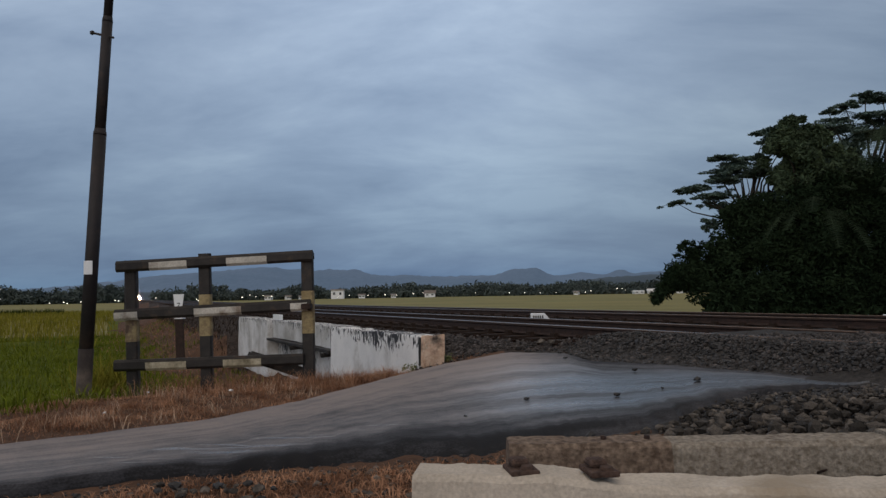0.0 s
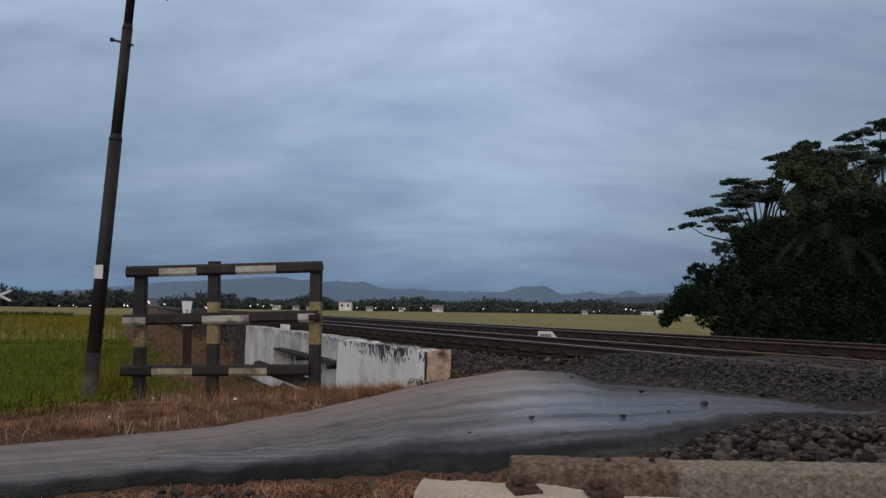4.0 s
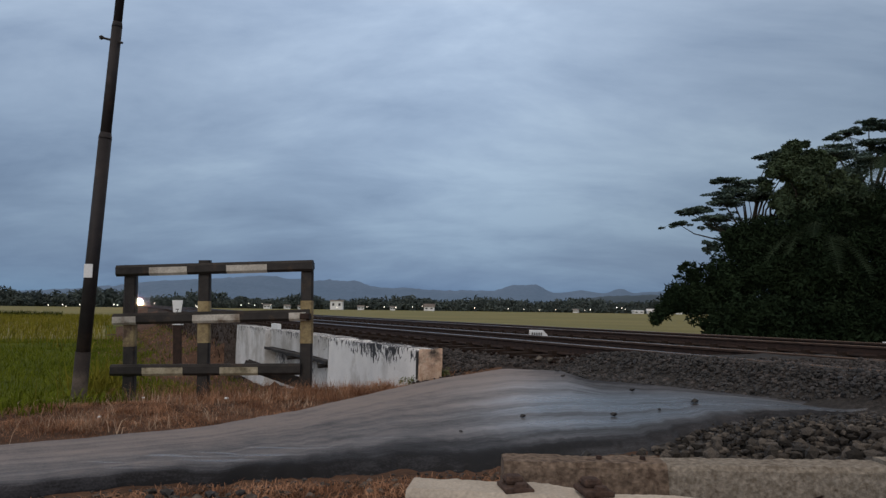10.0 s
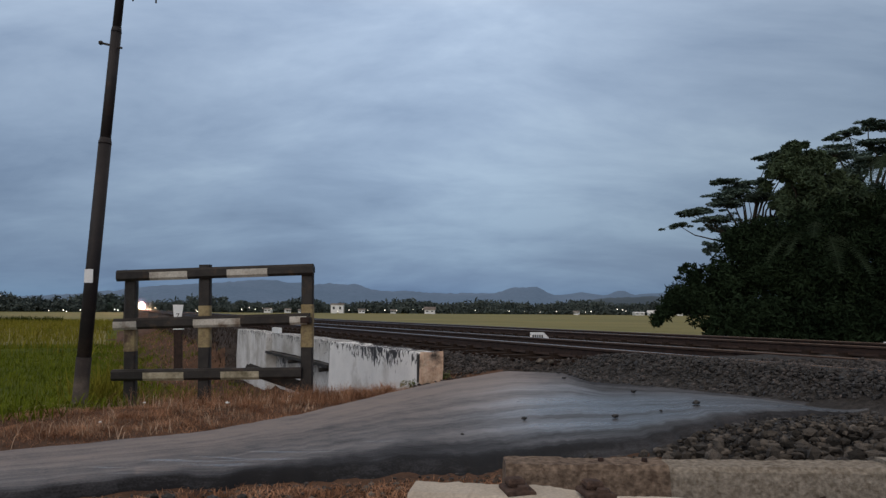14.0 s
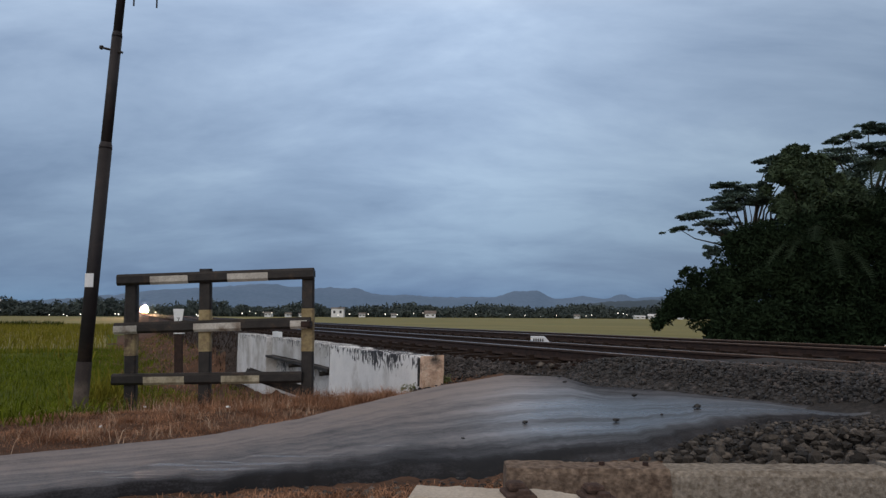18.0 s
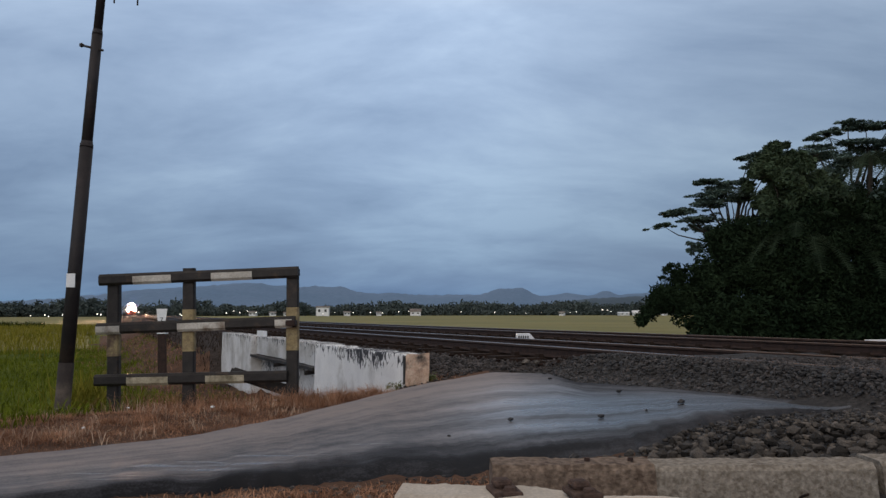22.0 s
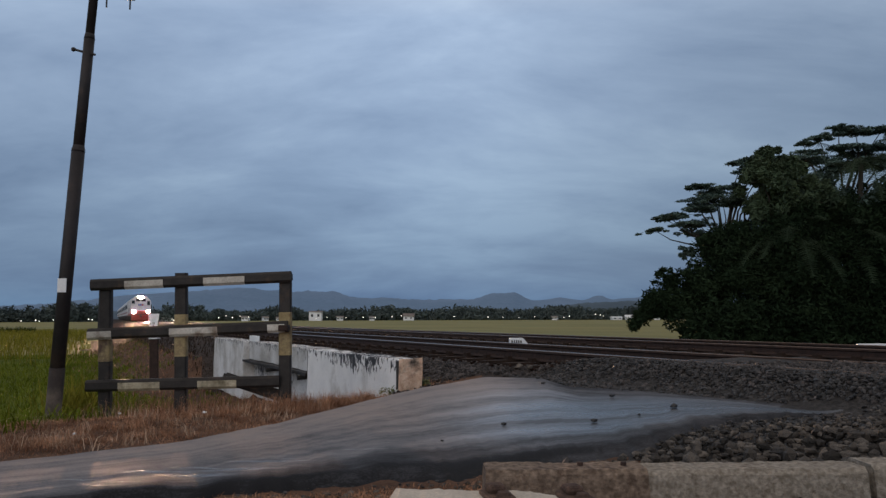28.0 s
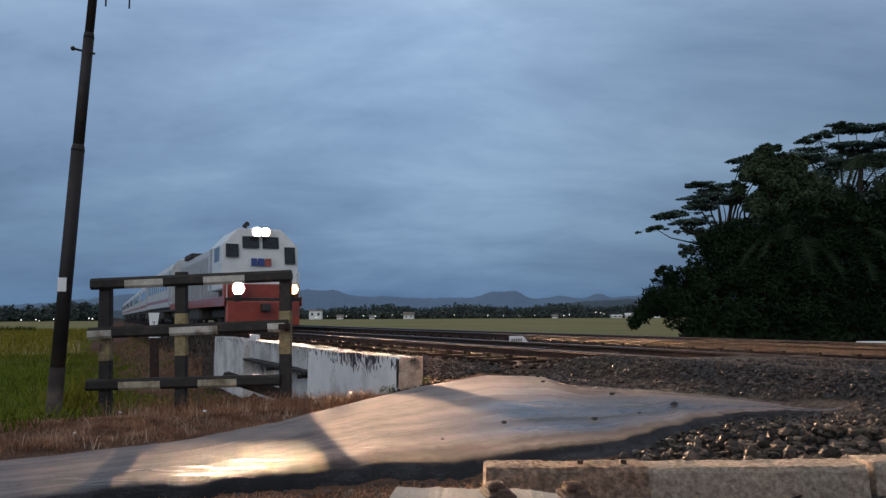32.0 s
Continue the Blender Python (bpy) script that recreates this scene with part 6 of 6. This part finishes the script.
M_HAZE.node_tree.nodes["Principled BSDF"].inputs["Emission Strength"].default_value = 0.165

# weaker haze glow for the nearer range
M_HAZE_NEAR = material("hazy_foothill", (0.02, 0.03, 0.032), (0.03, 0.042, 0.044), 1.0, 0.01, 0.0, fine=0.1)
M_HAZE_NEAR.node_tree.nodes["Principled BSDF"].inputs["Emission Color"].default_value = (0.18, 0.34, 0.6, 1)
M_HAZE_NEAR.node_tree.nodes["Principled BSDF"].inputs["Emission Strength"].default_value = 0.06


def ridge(name, dist, bumps, base, seed, label, mat):
    """A wooded hill range: bumps of (angle, height, width) in degrees and metres."""
    vs, fs = [], []
    n, m = 420, 10
    for i in range(n + 1):
        a = -60 + 110 * i / n
        h = base
        for c, hh, wd in bumps:
            h += hh * math.exp(-((a - c) / wd) ** 2)
        h += dist * 0.0012 * noise.fractal(Vector((a * 2.6, seed, 0)), 0.6, 2.1, 7)
        for j in range(m + 1):
            f = j / m
            r = dist * (1 + 0.25 * f)
            z = -2 + max(h, 3) * math.sin(f * math.pi / 2) * (1 + 0.06 * noise.noise(Vector((a, f * 4, seed))))
            vs.append((r * math.sin(radians(a)), r * math.cos(radians(a)), z * (1 + 0.25 * f)))
    for i in range(n):
        for j in range(m):
            k = i * (m + 1) + j
            fs.append((k, k + m + 1, k + m + 2, k + 1))
    return tagged(new(name, raw(name, vs, fs, mat, smooth=True)), label, "hills", kind="structure")


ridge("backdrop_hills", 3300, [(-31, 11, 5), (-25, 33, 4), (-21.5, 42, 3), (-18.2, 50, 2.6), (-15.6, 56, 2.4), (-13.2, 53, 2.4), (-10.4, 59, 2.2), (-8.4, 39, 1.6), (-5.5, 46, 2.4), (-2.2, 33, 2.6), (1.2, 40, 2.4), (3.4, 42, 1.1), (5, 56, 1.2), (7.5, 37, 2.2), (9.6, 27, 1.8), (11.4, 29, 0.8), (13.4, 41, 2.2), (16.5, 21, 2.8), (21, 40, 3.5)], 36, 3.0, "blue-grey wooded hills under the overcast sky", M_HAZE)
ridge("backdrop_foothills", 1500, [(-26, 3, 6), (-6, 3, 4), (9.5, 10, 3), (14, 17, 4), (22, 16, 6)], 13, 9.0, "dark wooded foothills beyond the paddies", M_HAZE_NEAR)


def on_track(x, y, room=9.0):
    """True where the two tracks run."""
    u, s = line_coords(np.array([x]), np.array([y]))
    return U_NEAR - room < float(u[0]) < U_FAR + room * 0.5


def make_far_woods():
    L = Leaves()
    for k in range(950):
        a = RNG.uniform(-50, 32)
        r = RNG.uniform(430, 520)
        h = RNG.uniform(5, 10.5) * (1.1 if a < -18 else 0.92 if a < -2 else 0.95) * (0.85 + 0.15 * math.sin(a * 0.9))
        w = RNG.uniform(3, 6.5)
        x, y = r * math.sin(radians(a)), r * math.cos(radians(a))
        if on_track(x, y):
            continue
        L.blob((x, y, h * 0.5 + FIELD), (w, w, h * 0.52), 90, 0.85, 0.1, 0.2)
    for k in range(500):
        a = RNG.uniform(-50, 32)
        r = RNG.uniform(425, 450)
        x, y = r * math.sin(radians(a)), r * math.cos(radians(a))
        if on_track(x, y):
            continue
        L.blob((x, y, 1.2 if a < -2 else 0.4), (6, 3, 2.8 if a < -2 else 1.5), 60, 0.9, 0.1, 0.1)
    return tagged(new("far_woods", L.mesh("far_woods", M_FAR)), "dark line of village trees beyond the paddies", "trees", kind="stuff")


make_far_woods()
M_WALLW = material("white_house_wall", (0.74, 0.75, 0.76), (0.82, 0.82, 0.82), 0.8, 0.4, 0.1)
M_ROOFT = material("grey_roof_tiles", (0.13, 0.11, 0.10), (0.2, 0.17, 0.15), 0.85, 0.8, 0.3)
M_ROOFP = material("pale_sheet_roof", (0.6, 0.61, 0.62), (0.75, 0.75, 0.75), 0.5, 0.8, 0.1)
M_LAMP = glow("street_lamp_glow", (1.0, 0.93, 0.8), 4)
M_WIN = material("dark_house_window", (0.03, 0.035, 0.04), (0.05, 0.055, 0.06), 0.2, 1, 0)


def make_house(a, r, w, h, roof, label, cover=M_ROOFT):
    x, y = r * math.sin(radians(a)), r * math.cos(radians(a))
    t = thing("village_house", label, "house", pose(x, y, FIELD, 0, 0, -a + RNG.uniform(-12, 12)), group="village houses")
    part("wall", boxed(-w / 2, w / 2, -3, 3, 0, h, bevel=0.05), M_WALLW, t)
    bm = bmesh.new()
    pr = [(-3.5, h - 0.05), (3.5, h - 0.05), (0, h + roof)]
    va = [bm.verts.new((-w / 2 - 0.4, py, pz)) for py, pz in pr]
    vb = [bm.verts.new((w / 2 + 0.4, py, pz)) for py, pz in pr]
    bm.faces.new(va)
    bm.faces.new(vb[::-1])
    for i in range(3):
        bm.faces.new((va[i], vb[i], vb[(i + 1) % 3], va[(i + 1) % 3]))
    bmesh.ops.recalc_face_normals(bm, faces=bm.faces[:])
    part("roof", bm, cover, t)
    k = max(2, int(w / 2.6))
    for i in range(k):
        cx = -w / 2 + w * (i + 0.5) / k
        part("window", boxed(cx - 0.55, cx + 0.55, -3.06, -2.98, h * 0.45, h * 0.75), M_WIN, t)
    return t


HOUSES = [(-9.9, 400, 6.5, 4.6, 0.6, "white two-storey village house at the paddy's edge"), (-8.1, 405, 3.4, 1.9, 0.6, "small white village house at the paddy's edge"),
          (-5.7, 410, 2.6, 1.7, 0.6, "small white village house at the paddy's edge"), (-2.9, 405, 5.5, 2.2, 1.6, "white village house with a grey tiled roof"),
          (12.7, 400, 5, 1.3, 0.5, "white village house with a low pale roof", M_ROOFP), (13.9, 395, 7.4, 1.5, 1.1, "long white village hall with a pale sheet roof", M_ROOFP),
          (15.6, 395, 3, 2.0, 0.8, "small white village house at the paddy's edge"), (-15.0, 405, 3.4, 2.0, 0.6, "small white village house at the paddy's edge"), (-13.6, 405, 2.6, 1.8, 0.6, "small white village house at the paddy's edge"),
          (8.2, 410, 2.6, 1.6, 0.6, "small white village house at the paddy's edge"), (-12.6, 408, 2.6, 1.6, 0.6, "small white village house at the paddy's edge")]
for h in HOUSES:
    make_house(*h)


def make_lamp(a, r, z, k):
    x, y = r * math.sin(radians(a)), r * math.cos(radians(a))
    t = thing("village_lamp", "lit village street lamp on a thin post", "street lamp", pose(x, y, FIELD), group="village lamps")
    part("post", tube(bmesh.new(), (0, 0, 0), (0, 0, z - FIELD), 0.07, 0.05, 8), M_UNDER, t)
    bm = bmesh.new()
    bmesh.ops.create_icosphere(bm, subdivisions=2, radius=0.17 * k, matrix=Matrix.Translation((0, 0, z - FIELD + 0.2)))
    part("bulb", bm, M_LAMP, t, "glowing white bulb")
    return t


for a, z, k in ((-29.61, -0.3, 1.0), (-28.75, -0.1, 1.2), (-28.54, -0.7, 1.0), (-27.70, 0.0, 1.1), (-26.77, -0.4, 0.8), (-25.54, 0.3, 1.2), (-25.32, 0.1, 1.3), (-22.89, 1.2, 1.1),
             (-20.11, 0.2, 1.0), (-20.00, -0.4, 1.1), (-16.92, 0.8, 1.3), (-16.39, 1.8, 1.0), (-15.95, 0.9, 1.1), (-15.41, 1.6, 0.8), (-14.80, 1.1, 1.0), (-9.89, 0.2, 0.9),
             (-9.04, 0.9, 0.9), (-7.63, 0.8, 0.9), (-6.34, 0.9, 1.3), (-5.44, 0.7, 1.1), (-4.18, 1.2, 1.0), (-3.45, 1.5, 0.8), (0.57, 1.1, 1.1), (3.14, 0.8, 1.0),
             (4.30, 0.7, 0.8), (5.49, 0.5, 0.7), (6.67, 0.7, 0.8), (8.85, 0.6, 0.8), (9.26, 1.0, 1.0), (11.19, 2.1, 1.2), (11.56, 1.8, 1.0), (11.80, 1.3, 0.8),
             (14.53, 1.0, 1.7), (15.00, -0.1, 1.6)):
    make_lamp(a, 385 + 6 * math.sin(a * 7), z, k)


def make_far_pole(x, y, top):
    z = hz(x, y)
    t = thing("telegraph_pole", "distant dark telegraph pole with a short cross arm", "pole", pose(x, y, z))
    part("shaft", tube(bmesh.new(), (0, 0, -0.3), (0, 0, top - z), 0.1, 0.07, 8), M_POLE, t)
    part("cross_arm", boxed(-0.5, 0.5, -0.05, 0.05, top - z - 0.9, top - z - 0.8), M_POLE, t)
    return t


make_far_pole(-41.8, 90.0, 5.6)


# ---------------------------------------------------------------- what moves
SPEED = 22.8
S_END = 26.6          # the locomotive's front at the end


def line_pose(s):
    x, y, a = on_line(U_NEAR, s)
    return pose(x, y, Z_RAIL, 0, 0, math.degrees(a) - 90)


def motions():
    times = [0, 4, 8, 12, 15, 17, 19, 21, 23, 24, 25, 26, 27, 28, 29, 30, 31, 32]
    back = 0.0
    for ob, length in [(LOCO, 16.2)] + [(c, 20.2) for c in COACHES]:
        walk(ob, [(t, line_pose(S_END + SPEED * (32 - t) + back)) for t in times])
        back += length


motions()
